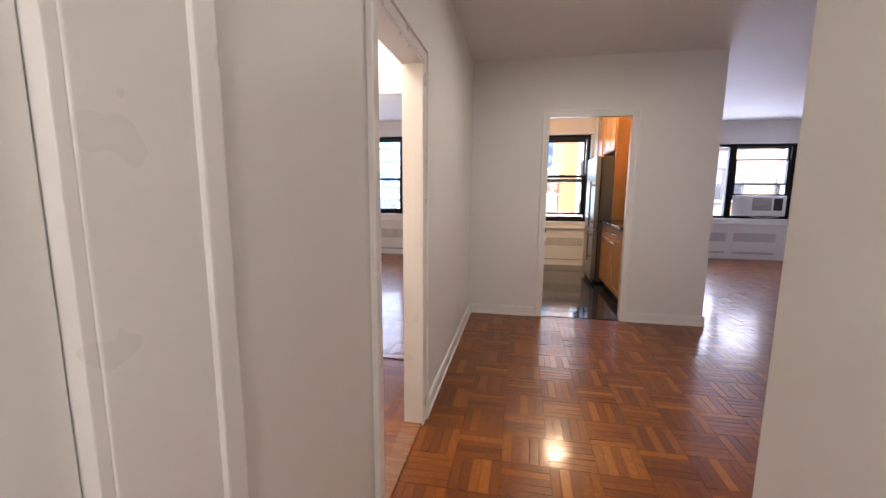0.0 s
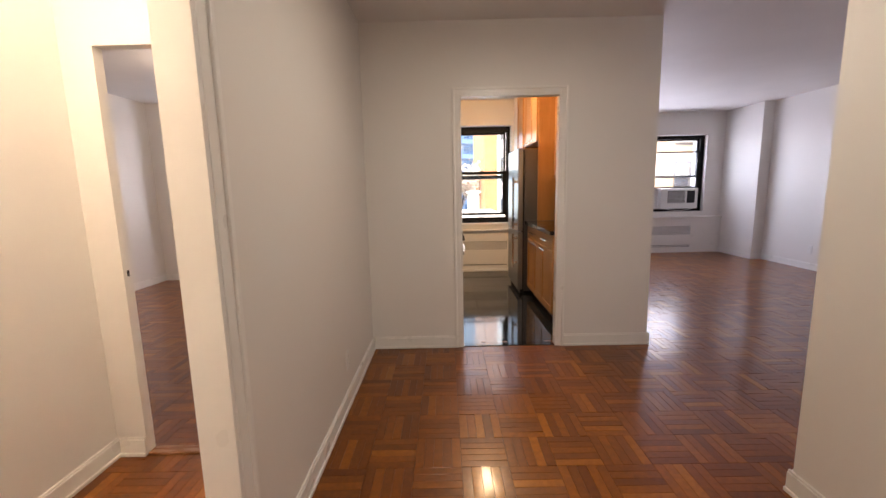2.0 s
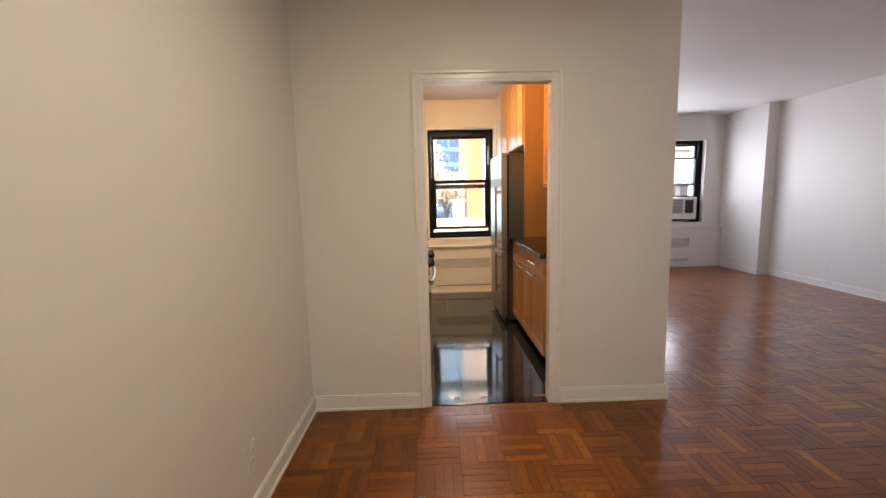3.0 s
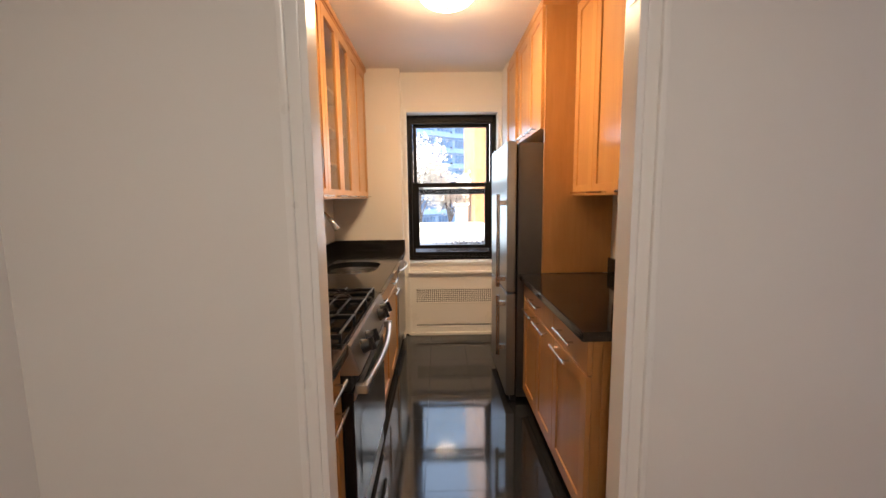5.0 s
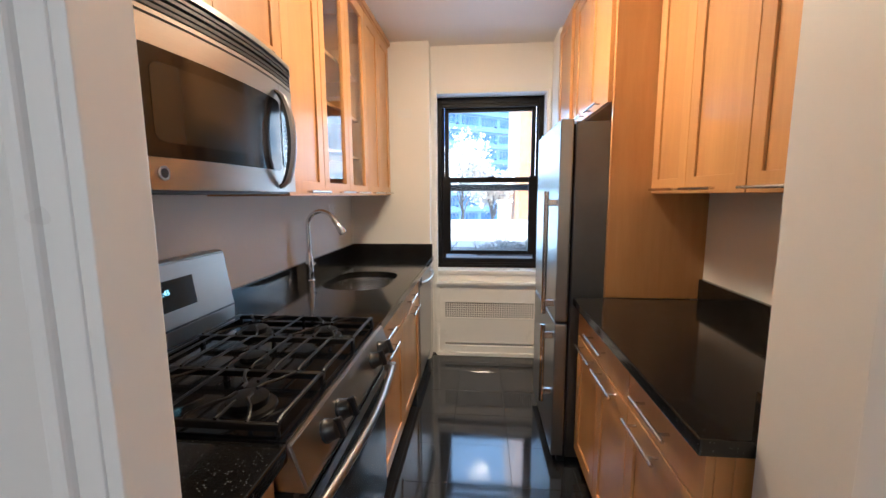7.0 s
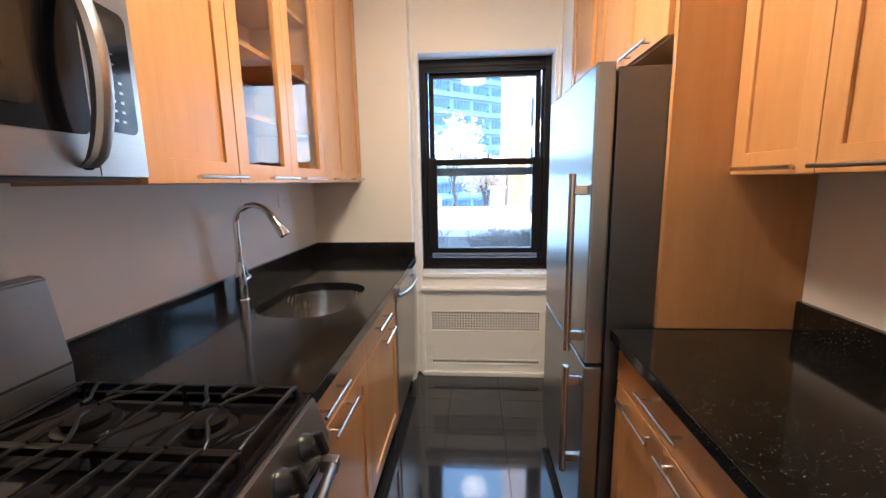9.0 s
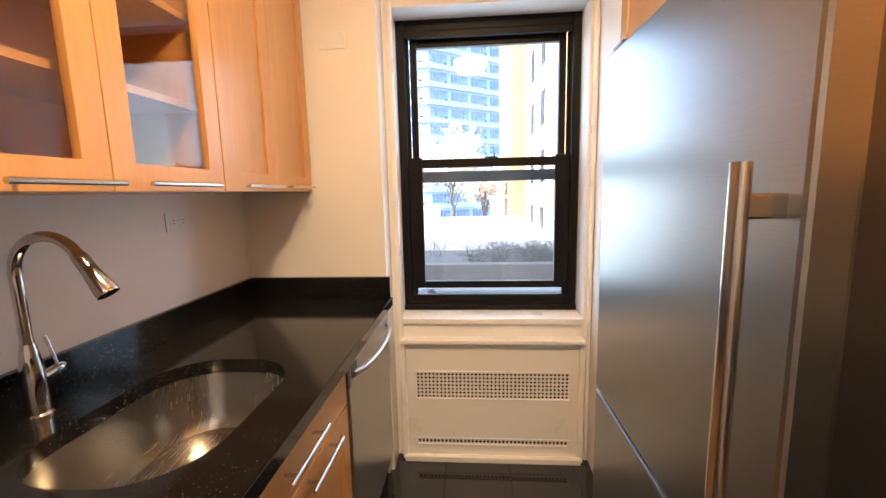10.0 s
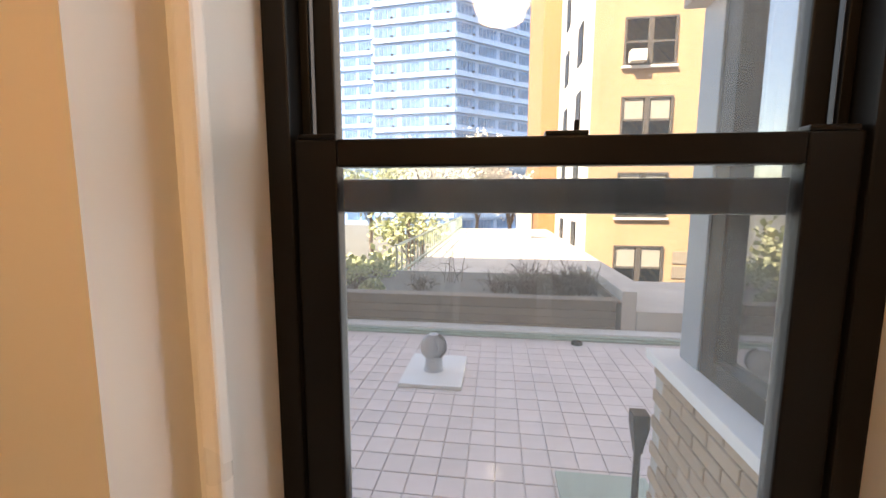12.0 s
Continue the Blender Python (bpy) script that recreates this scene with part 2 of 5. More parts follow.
def lathe(bm, profile, centre, sides=32):
    """Adds a turned shape about the upright axis through centre; profile: rows of (radius, z)."""
    cx, cy, cz = centre
    rings = []
    for r, z in profile:
        rings.append([bm.verts.new((cx + max(r, 1e-4) * math.cos(2 * math.pi * k / sides), cy + max(r, 1e-4) * math.sin(2 * math.pi * k / sides), cz + z)) for k in range(sides)])
    for a, b in zip(rings, rings[1:]):
        for k in range(sides):
            bm.faces.new((a[k], a[(k + 1) % sides], b[(k + 1) % sides], b[k]))
    bm.faces.new(list(reversed(rings[0])))
    bm.faces.new(rings[-1])


def arc(n, start, end):
    return [start + (end - start) * i / n for i in range(n + 1)]


def mesh_of(name, bm, material, smooth=False):
    bmesh.ops.recalc_face_normals(bm, faces=bm.faces)
    me = bpy.data.meshes.new(name)
    bm.to_mesh(me)
    bm.free()
    me.materials.append(material)
    if smooth:
        for p in me.polygons:
            p.use_smooth = True
        me.set_sharp_from_angle(angle=radians(40))
    return me


def part(name, bm, material, parent, label="", smooth=False):
    """Links a bmesh, built in world places, as one mesh under a thing or a part."""
    ob = new(name, mesh_of(name, bm, material, smooth))
    chain, p = Matrix.Identity(4), parent
    while p is not None:
        chain = p.matrix_basis @ chain if p.parent is None else chain
        p = p.parent
    ob.parent = parent
    ob.matrix_parent_inverse = chain.inverted() if parent.parent is None else Matrix.Identity(4)
    return tagged(ob, label) if label else ob


def boxes(*rows, bevel=0.0):
    bm = bmesh.new()
    for r in rows:
        box(bm, *r, bevel=bevel)
    return bm


def block(name, material, parent, *rows, bevel=0.0, label=""):
    return part(name, boxes(*rows, bevel=bevel), material, parent, label)


def thing(name, at, label, category, group="", kind=""):
    ob = new(name)
    ob.empty_display_size = 0.1
    ob.matrix_basis = Matrix.Translation(at)
    return tagged(ob, label, category, group, kind)


def structure(name, bm, material, label, category, smooth=False):
    return tagged(new(name, mesh_of(name, bm, material, smooth)), label, category, kind="structure")


def holed(bm, axis, a0, a1, t0, t1, z0, z1, holes=()):
    """A wall along axis from a0 to a1, t0 to t1 thick, with openings (a, b, low, high)."""
    def put(p, q, low, high):
        if q - p > 1e-4 and high - low > 1e-4:
            box(bm, *((p, q, t0, t1) if axis == "x" else (t0, t1, p, q)), low, high)
    at = a0
    for p, q, low, high in sorted(holes):
        put(at, p, z0, z1)
        put(p, q, z0, low)
        put(p, q, high, z1)
        at = q
    put(at, a1, z0, z1)


def wall(name, axis, a0, a1, t0, t1, z0, z1, holes=(), label="smooth white painted plaster wall"):
    bm = bmesh.new()
    holed(bm, axis, a0, a1, t0, t1, z0, z1, holes)
    return structure(name, bm, WALL, label, "wall")


# plan, in metres
HALL_W, HALL_E = -0.11, 1.99
K_W, K_E, K_S, K_N = -0.08, 2.10, 4.262, 7.36
CEIL = 2.65
HALL_CEIL = 2.58
DOOR_K = (0.643, 1.432, 2.037)
HINGE_Z = 1.876
DOOR_V = (1.345, 2.02, 1.945)
ENTRY_E, ENTRY_N = 0.83, 0.715
DOOR_C = (-0.42, 0.330, 1.975)
DOOR_B = (-1.04, -0.22, 1.99)
WIN_K = (0.637, 1.563, 0.767, 2.27)
WIN_L = (2.95, 5.52, 0.79, 2.23)
WIN_B = (-3.20, -1.93, 0.82, 2.36)
L_N, L_E = 8.84, 6.02
B_N, B_W = 7.90, -3.86

wall("wall_hall_west", "y", -1.5, K_S, -0.205, HALL_W, 0, CEIL, ((*DOOR_C[:2], 0, DOOR_C[2]), (*DOOR_V[:2], 0, DOOR_V[2])))
wall("wall_kitchen_south", "x", HALL_W, 2.19, 4.2, K_S, 0, CEIL, ((*DOOR_K[:2], 0, DOOR_K[2]),))
wall("wall_hall_east", "y", -1.5, 2.515, HALL_E, 2.17, 0, CEIL)
wall("wall_entrance_east", "y", -1.499, ENTRY_N, ENTRY_E, 0.95, 0, HALL_CEIL - 0.001)
wall("wall_entrance_closet", "x", 0.951, HALL_E - 0.001, 0.60, ENTRY_N, 0, HALL_CEIL - 0.001)
wall("wall_hall_south", "x", -0.25, 2.17, -1.65, -1.5, 0, CEIL)
wall("wall_living_south", "x", 2.17, L_E, 2.45, 2.60, 0, CEIL)
wall("wall_living_east", "y", 2.45, 9.29, L_E, L_E + 0.2, 0, CEIL)
wall("wall_living_north", "x", 2.19, L_E, L_N, L_N + 0.45, 0, CEIL, (WIN_L,))
wall("wall_living_pier", "x", 5.84, L_E, 7.93, L_N, 0, CEIL, label="white painted structural pier in the room's corner")
wall("wall_kitchen_east", "y", K_S, K_N + 0.30, K_E, 2.19, 0, CEIL)
wall("wall_kitchen_west", "y", K_S, 8.2, -0.25, K_W, 0, CEIL)
wall("wall_kitchen_north", "x", K_W, K_E, K_N, K_N + 0.30, 0, CEIL, (WIN_K,))
wall("wall_kitchen_corner", "x", 1.598, K_E, K_S, 4.668, 0, CEIL, label="boxed white plaster corner inside the kitchen doorway")
wall("wall_kitchen_chase", "x", K_W, 0.60, 7.23, K_N, 0, CEIL, label="boxed pipe chase painted white")
wall("wall_kitchen_pier", "x", 1.60, K_E, 7.08, K_N, 0, CEIL, label="white painted pier beside the window")
wall("wall_vestibule_west", "y", 0.9, 2.84, -1.34, -1.19, 0, CEIL)
wall("wall_vestibule_south", "x", -1.34, -0.205, 0.75, 0.9, 0, CEIL)
wall("wall_bedroom_south", "x", B_W, -0.205, 2.84, 2.895, 0, CEIL, ((*DOOR_B[:2], 0, DOOR_B[2]),))
wall("wall_bedroom_west", "y", 2.84, 8.15, B_W - 0.2, B_W, 0, CEIL)
wall("wall_bedroom_pier", "x", B_W, -3.62, 7.10, B_N, 0, CEIL, label="white painted pier in the bedroom's corner")
wall("wall_bedroom_north", "x", B_W, -0.25, B_N, B_N + 0.30, 0, CEIL, (WIN_B,))
wall("wall_closet_back", "y", -0.6, 0.5, -0.9, -0.8, 0, CEIL)

structure("ceiling_hall", boxes((HALL_W + 0.001, 2.189, -1.499, 4.199, HALL_CEIL, CEIL - 0.001)), CEILING, "lowered white painted hall ceiling", "ceiling")
structure("ceiling", boxes((-4.1, -0.15, -1.7, 8.2, CEIL, CEIL + 0.2), (-0.15, 2.15, -1.7, 7.66, CEIL, CEIL + 0.2), (2.15, 6.25, -1.7, 9.29, CEIL, CEIL + 0.2)), CEILING, "flat white painted ceiling", "ceiling")

# floors under the pieces, thresholds
structure("floor", boxes((-4.1, 6.25, -1.7, 4.27, -0.2, -0.012), (-4.1, -0.16, 4.27, 8.2, -0.2, -0.012), (2.145, 6.25, 4.27, 9.2, -0.2, -0.012)), DARK_VOID, "varnished oak basket-weave parquet floor", "floor")
structure("floor_kitchen", boxes((-0.16, 2.145, 4.27, 7.5, -0.2, -0.004)), GROUT, "polished black stone tile floor with thin joints", "floor")
structure("trim_kitchen_threshold", boxes((DOOR_K[0], DOOR_K[1], 4.203, 4.272, -0.02, 0.006), bevel=0.003), GRANITE, "black stone threshold in the kitchen doorway", "threshold")
structure("trim_vestibule_saddle", boxes((-0.207, -0.108, DOOR_V[0], DOOR_V[1], -0.02, 0.012), bevel=0.004), SADDLE, "worn oak saddle in the doorway", "threshold")
structure("trim_bedroom_saddle", boxes((DOOR_B[0], DOOR_B[1], 2.835, 2.90, -0.02, 0.010), bevel=0.004), SADDLE, "oak saddle in the bedroom doorway", "threshold")


def baseboard(name, axis, a0, a1, face, out):
    """A white baseboard on the wall face; out: +1 or -1, the side on which it stands proud."""
    bm = bmesh.new()
    for thick, low, high in ((0.014, 0.0, 0.088), (0.010, 0.088, 0.100), (0.022, 0.0, 0.018)):
        t0, t1 = sorted((face + out * 0.0005, face + out * thick))
        box(bm, *((a0, a1, t0, t1) if axis == "x" else (t0, t1, a0, a1)), low, high, bevel=0.003)
    return structure(name, bm, TRIM, "white gloss-painted wooden baseboard", "baseboard")


baseboard("baseboard_hall_west", "y", 2.097, 4.2, HALL_W, 1)
baseboard("baseboard_hall_west", "y", 0.568, 1.268, HALL_W, 1)
baseboard("baseboard_kitchen_wall", "x", HALL_W + 0.02, 0.584, 4.2, -1)
baseboard("baseboard_kitchen_wall", "x", 1.491, 2.21, 4.2, -1)
baseboard("baseboard_kitchen_wall", "y", 4.2, 7.66, 2.19, 1)
baseboard("baseboard_hall_east", "y", ENTRY_N + 0.016, 2.530, HALL_E, -1)
baseboard("baseboard_entrance", "y", -1.49, ENTRY_N + 0.015, ENTRY_E, -1)
baseboard("baseboard_entrance", "x", ENTRY_E, HALL_E - 0.016, ENTRY_N, 1)
baseboard("baseboard_hall_east", "x", HALL_E, 6.0, 2.515, 1)
baseboard("baseboard_living_east", "y", 2.60, 7.93, L_E, -1)
baseboard("baseboard_pier", "x", 5.82, L_E - 0.015, 7.93, -1)
baseboard("baseboard_pier", "y", 7.93, 8.76, 5.84, -1)
baseboard("baseboard_vestibule", "y", 0.9, 2.84, -1.19, 1)
baseboard("baseboard_vestibule", "x", -1.17, DOOR_B[0], 2.84, -1)
baseboard("baseboard_bedroom_west", "y", 2.90, 7.10, B_W, 1)
baseboard("baseboard_bedroom_pier", "x", B_W + 0.015, -3.60, 7.10, -1)
baseboard("baseboard_bedroom_pier", "y", 7.10, 7.85, -3.62, 1)


def casing(name, axis, a0, a1, top, face, out, depth, label="white gloss-painted door casing with a moulded edge", width=0.07, edge=0.016):
    """Jamb lining and a casing round a doorway, on the wall face; depth: the wall's thickness behind it."""
    root = tagged(new(name), label, "door frame", kind="structure")

    def put(n, p, q, t0, t1, z0, z1, bevel=0.003):
        t0, t1 = sorted((t0 - out * 0.006 if t0 == face else t0, t1))
        bm = bmesh.new()
        box(bm, *((p, q, t0, t1) if axis == "x" else (t0, t1, p, q)), z0, z1, bevel=bevel)
        part(n, bm, TRIM, root)
    w = width
    for p, q, e0, e1 in ((a0 - w, a0 - 0.006, a0 - w - 0.004, a0 - w + edge), (a1 + 0.006, a1 + w, a1 + w - edge, a1 + w + 0.004)):
        put("casing_board", p, q, face, face + out * 0.013, 0, top + w)
        put("backband", e0, e1, face, face + out * 0.024, 0, top + w + 0.004, 0.005)
    put("casing_board", a0 - 0.006, a1 + 0.006, face, face + out * 0.0125, top + 0.006, top + w)
    put("backband", a0 - w + edge, a1 + w - edge, face, face + out * 0.0235, top + w - 0.016, top + w + 0.004, 0.005)
    back = face - out * (depth + 0.004)
    put("jamb", a0 - 0.006, a0 + 0.012, face + out * 0.0105, back, 0, top, 0.002)
    put("jamb", a1 - 0.012, a1 + 0.006, face + out * 0.0105, back, 0, top, 0.002)
    put("jamb_head", a0 + 0.012, a1 - 0.012, face + out * 0.0105, back, top - 0.012, top + 0.006, 0.002)
    return root


kd = casing("trim_kitchen_door", "x", DOOR_K[0], DOOR_K[1], DOOR_K[2], 4.2, -1, 0.062, width=0.052)
casing("trim_vestibule_door", "y", DOOR_V[0], DOOR_V[1], DOOR_V[2], HALL_W, 1, 0.095)
casing("trim_closet_door", "y", DOOR_C[0], DOOR_C[1], DOOR_C[2], HALL_W, 1, 0.05, width=0.229, edge=0.047)

for z in (HINGE_Z, HINGE_Z + 0.046):
    block("hinge_leaf", ALUMINIUM, kd, (DOOR_K[1] - 0.0145, DOOR_K[1] - 0.0125, 4.212, 4.246, z, z + 0.026), bevel=0.0008, label="bare metal leaf of a removed door's hinge")

# closet door on the hall's west wall, shut
door = tagged(new("door_closet"), "closed white painted panel door in the hall wall", "door", kind="structure")
d0, d1 = DOOR_C[0] + 0.014, DOOR_C[1] - 0.0145
block("slab", DOOR_PAINT, door, (-0.165, -0.14, d0, d1, 0.008, 1.96), bevel=0.002)
for p, q in ((d0, d0 + 0.11), (d1 - 0.11, d1)):
    block("stile", DOOR_PAINT, door, (-0.1405, -0.125, p, q, 0.008, 1.96), bevel=0.003)
for low, high in ((0.008, 0.22), (0.95, 1.08), (1.85, 1.96)):
    block("rail", DOOR_PAINT, door, (-0.1405, -0.125, d0 + 0.11, d1 - 0.11, low, high), bevel=0.003)

# kitchen window: two sashes, the lower one raised a hand's breadth
x0, x1, z0, z1 = WIN_K
win = tagged(new("window_kitchen"), "dark bronze double-hung window with its lower sash slightly raised", "window", kind="structure")
wy = 7.51
block("window_frame", FRAME, win, (x0, x0 + 0.042, wy, wy + 0.11, z0, z1), (x1 - 0.042, x1, wy, wy + 0.11, z0, z1), (x0 + 0.042, x1 - 0.042, wy, wy + 0.11, z1 - 0.055, z1), (x0 + 0.042, x1 - 0.042, wy, wy + 0.11, z0, z0 + 0.045), bevel=0.004)
block("stop_bead", FRAME, win, (x0 + 0.042, x0 + 0.058, wy + 0.044, wy + 0.054, z0 + 0.045, z1 - 0.055), (x1 - 0.058, x1 - 0.042, wy + 0.044, wy + 0.054, z0 + 0.045, z1 - 0.055), (x0 + 0.042, x1 - 0.042, wy + 0.004, wy + 0.03, z1 - 0.085, z1 - 0.055), bevel=0.002)
block("sill_rail", FRAME, win, (x0 - 0.004, x1 + 0.004, wy - 0.012, wy + 0.02, z0, z0 + 0.030), (x0 + 0.042, x1 - 0.042, wy + 0.004, wy + 0.02, z0 + 0.045, z0 + 0.085), bevel=0.004)


def sash(parent, a0, a1, low, high, y, depth, stile, top, bottom, name="sash"):
    s = block(name, FRAME, parent, (a0, a0 + stile, y, y + depth, low, high), (a1 - stile, a1, y, y + depth, low, high), (a0 + stile, a1 - stile, y, y + depth, high - top, high), (a0 + stile, a1 - stile, y, y + depth, low, low + bottom), bevel=0.004)
    g = block("pane", GLASS, s, (a0 + stile - 0.004, a1 - stile + 0.004, y + depth * 0.5 - 0.002, y + depth * 0.5 + 0.002, low + bottom - 0.004, high - top + 0.004))
    g.visible_shadow = False
    return s


lower = sash(win, x0 + 0.044, x1 - 0.044, 0.888, 1.582, wy + 0.008, 0.034, 0.072, 0.045, 0.037)
upper = sash(win, x0 + 0.060, x1 - 0.060, 1.462, 2.20, wy + 0.058, 0.034, 0.036, 0.045, 0.058)
block("track", FRAME, win, (x0 + 0.046, x0 + 0.072, wy + 0.012, wy + 0.034, 0.852, 0.888), (x1 - 0.072, x1 - 0.046, wy + 0.012, wy + 0.034, 0.852, 0.888), bevel=0.002)
block("sash_lock", FRAME, lower, (1.085, 1.150, wy + 0.012, wy + 0.036, 1.582, 1.590), (1.128, 1.136, wy + 0.016, wy + 0.022, 1.590, 1.606), bevel=0.003)
block("tilt_latch", FRAME, lower, (x0 + 0.05, x0 + 0.115, wy + 0.010, wy + 0.034, 1.582, 1.591), bevel=0.003)
block("tilt_latch", FRAME, lower, (x1 - 0.115, x1 - 0.05, wy + 0.010, wy + 0.034, 1.582, 1.591), bevel=0.003)
structure("trim_kitchen_sill", boxes((x0 + 0.001, x1 - 0.001, 7.345, 7.515, z0 - 0.03, z0 + 0.0015), bevel=0.005), TRIM, "white painted window sill", "sill")
structure("trim_kitchen_window", boxes((0.624, 0.650, 7.338, 7.366, 0.0, 2.29), (1.578, 1.598, 7.338, 7.366, 0.0, 2.29), bevel=0.006), TRIM, "white gloss-painted bead beside the window", "trim")

# living room window: a wide fixed pane and a double-hung unit
x0, x1, z0, z1 = WIN_L
wl = tagged(new("window_living"), "dark bronze window with a fixed pane beside a double-hung sash", "window", kind="structure")
wy = 8.93
block("window_frame", FRAME, wl, (x0, x0 + 0.07, wy, wy + 0.10, z0, z1), (x1 - 0.075, x1, wy, wy + 0.10, z0, z1), (4.38, 4.50, wy, wy + 0.10, z0, z1), (x0 + 0.07, 4.38, wy, wy + 0.10, z1 - 0.06, z1), (4.50, x1 - 0.075, wy, wy + 0.10, z1 - 0.06, z1), (x0 + 0.07, 4.38, wy, wy + 0.10, z0, z0 + 0.05), (4.50, x1 - 0.075, wy, wy + 0.10, z0, z0 + 0.05), bevel=0.004)
g = block("pane", GLASS, wl, (x0 + 0.066, 4.384, wy + 0.05, wy + 0.054, z0 + 0.046, z1 - 0.056))
g.visible_shadow = False
sash(wl, 4.50, x1 - 0.075, 1.44, z1 - 0.06, wy + 0.055, 0.034, 0.03, 0.03, 0.045)
block("muntin", FRAME, wl, (4.53, x1 - 0.105, wy + 0.05, wy + 0.09, 1.915, 1.94), bevel=0.003)
sash(wl, 4.50, x1 - 0.075, 1.24, 1.94, wy + 0.012, 0.034, 0.03, 0.022, 0.03)
structure("trim_living_sill", boxes((x0, x1, L_N - 0.005, wy + 0.01, z0 - 0.03, z0 + 0.0015), bevel=0.004), TRIM, "white painted window sill", "sill")

# bedroom window
x0, x1, z0, z1 = WIN_B
wb = tagged(new("window_bedroom"), "dark bronze double-hung window above a radiator cover", "window", kind="structure")
wy = 8.0
block("window_frame", FRAME, wb, (x0, x0 + 0.06, wy, wy + 0.10, z0, z1), (x1 - 0.06, x1, wy, wy + 0.10, z0, z1), (x0 + 0.06, x1 - 0.06, wy, wy + 0.10, z1 - 0.06, z1), (x0 + 0.06, x1 - 0.06, wy, wy + 0.10, z0, z0 + 0.05), bevel=0.004)
sash(wb, x0 + 0.06, x1 - 0.06, 1.49, z1 - 0.06, wy + 0.055, 0.034, 0.045, 0.04, 0.05)
sash(wb, x0 + 0.06, x1 - 0.06, z0 + 0.05, 1.54, wy + 0.012, 0.034, 0.045, 0.04, 0.05)
structure("trim_bedroom_sill", boxes((x0, x1, B_N - 0.005, wy + 0.01, z0 - 0.03, z0 + 0.0015), bevel=0.004), TRIM, "white painted window sill", "sill")


def lattice(parent, a, b, y, low, high, pitch=0.0200):
    """A stamped metal grille: one sheet with a diamond hole in each cell, and a near-black sheet behind it for the
    shade inside.
    """
    nx, nz = max(1, round((b - a) / pitch)), max(1, round((high - low) / pitch))
    px, pz = (b - a) / nx, (high - low) / nz
    verts, faces = [], []
    for i in range(nx):
        for j in range(nz):
            x, z, k = a + i * px, low + j * pz, len(verts)
            for u, v in ((0, 0), (0.5, 0), (1, 0), (1, 0.5), (1, 1), (0.5, 1), (0, 1), (0, 0.5), (0.5, 0.12), (0.88, 0.5), (0.5, 0.88), (0.12, 0.5)):
                verts.append((x + u * px, y, z + v * pz))
            for f in ((0, 1, 8, 11, 7), (1, 2, 3, 9, 8), (3, 4, 5, 10, 9), (5, 6, 7, 11, 10)):
                faces.append(tuple(k + q for q in f))
    me = bpy.data.meshes.new("grille")
    me.from_pydata(verts, [], faces)
    me.materials.append(TRIM)
    ob = new("grille", me)
    ob.parent, ob.matrix_parent_inverse = parent, parent.matrix_basis.inverted()
    tagged(ob, "white stamped metal lattice grille")
    block("backing", DARK_VOID, parent, (a - 0.004, b + 0.004, y + 0.010, y + 0.013, low - 0.004, high + 0.004))


def radiator_cover(name, x0, x1, face, back, top, grilles, label, shelf=0.03):
    """A white box over a radiator, its front at face; grilles: (x0, x1, z0, z1)."""
    r = thing(name, ((x0 + x1) / 2, back, 0), label, "radiator cover")
    at = 0.0
    rows = sorted({(g[2], g[3]) for g in grilles})
    for low, high in rows:
        block("front_board", TRIM, r, (x0, x1, face, face + 0.012, at, low))
        xs = sorted((g[0], g[1]) for g in grilles if g[2] == low)
        p = x0
        for a, b in xs:
            block("front_board", TRIM, r, (p, a, face, face + 0.012, low, high))
            p = b
        block("front_board", TRIM, r, (p, x1, face, face + 0.012, low, high))
        at = high
    block("front_board", TRIM, r, (x0, x1, face, face + 0.012, at, top - 0.02))
    block("side_board", TRIM, r, (x0, x0 + 0.012, face + 0.012, back, 0, top - 0.02))
    block("side_board", TRIM, r, (x1 - 0.012, x1, face + 0.012, back, 0, top - 0.02))
    block("top_shelf", TRIM, r, (x0 - 0.005, x1 + 0.005, face - shelf, back, top - 0.02, top), bevel=0.004)
    for a, b, low, high in grilles:
        lattice(r, a, b, face + 0.004, low, high)
        fr = 0.008
        block("grille_frame", TRIM, r, (a - fr, b + fr, face - 0.004, face, high, high + fr), (a - fr, b + fr, face - 0.004, face, low - fr, low), (a - fr, a, face - 0.004, face, low, high), (b, b + fr, face - 0.004, face, low, high))
    return r


rc = radiator_cover("radiator_cover", 0.645, 1.555, 7.325, 7.358, 0.672, ((0.712, 1.494, 0.345, 0.486), (0.712, 1.494, 0.088, 0.116)), "white radiator cover with perforated grilles under the kitchen window", 0.035)
block("side_bead", TRIM, rc, (0.632, 0.662, 7.318, 7.345, 0.0, 0.652), bevel=0.004)
block("side_bead", TRIM, rc, (1.54, 1.57, 7.318, 7.345, 0.0, 0.652), bevel=0.004)
block("foot_rail", TRIM, rc, (0.645, 1.555, 7.295, 7.325, 0.0, 0.03), bevel=0.004)
radiator_cover("radiator_cover", 2.22, 5.83, 8.765, 8.838, 0.70, tuple((a, b, low, high) for a, b in ((2.5, 3.25), (3.42, 4.40), (4.52, 5.26)) for low, high in ((0.345, 0.515), (0.100, 0.150))), "long white radiator cover with grilles under the living room window", 0.03)
radiator_cover("radiator_cover", -3.60, -1.2, 7.85, 7.898, 0.70, tuple((a, b, low, high) for a, b in ((-3.25, -2.6), (-2.45, -1.5)) for low, high in ((0.335, 0.52), (0.09, 0.14))), "white radiator cover with grilles under the bedroom window", 0.03)

# kitchen units: shared makers


def pull(parent, axis, a0, a1, face, out, z, r=0.006):
    """A bar handle along axis on a front at face, standing out by out times 3 cm; two posts."""
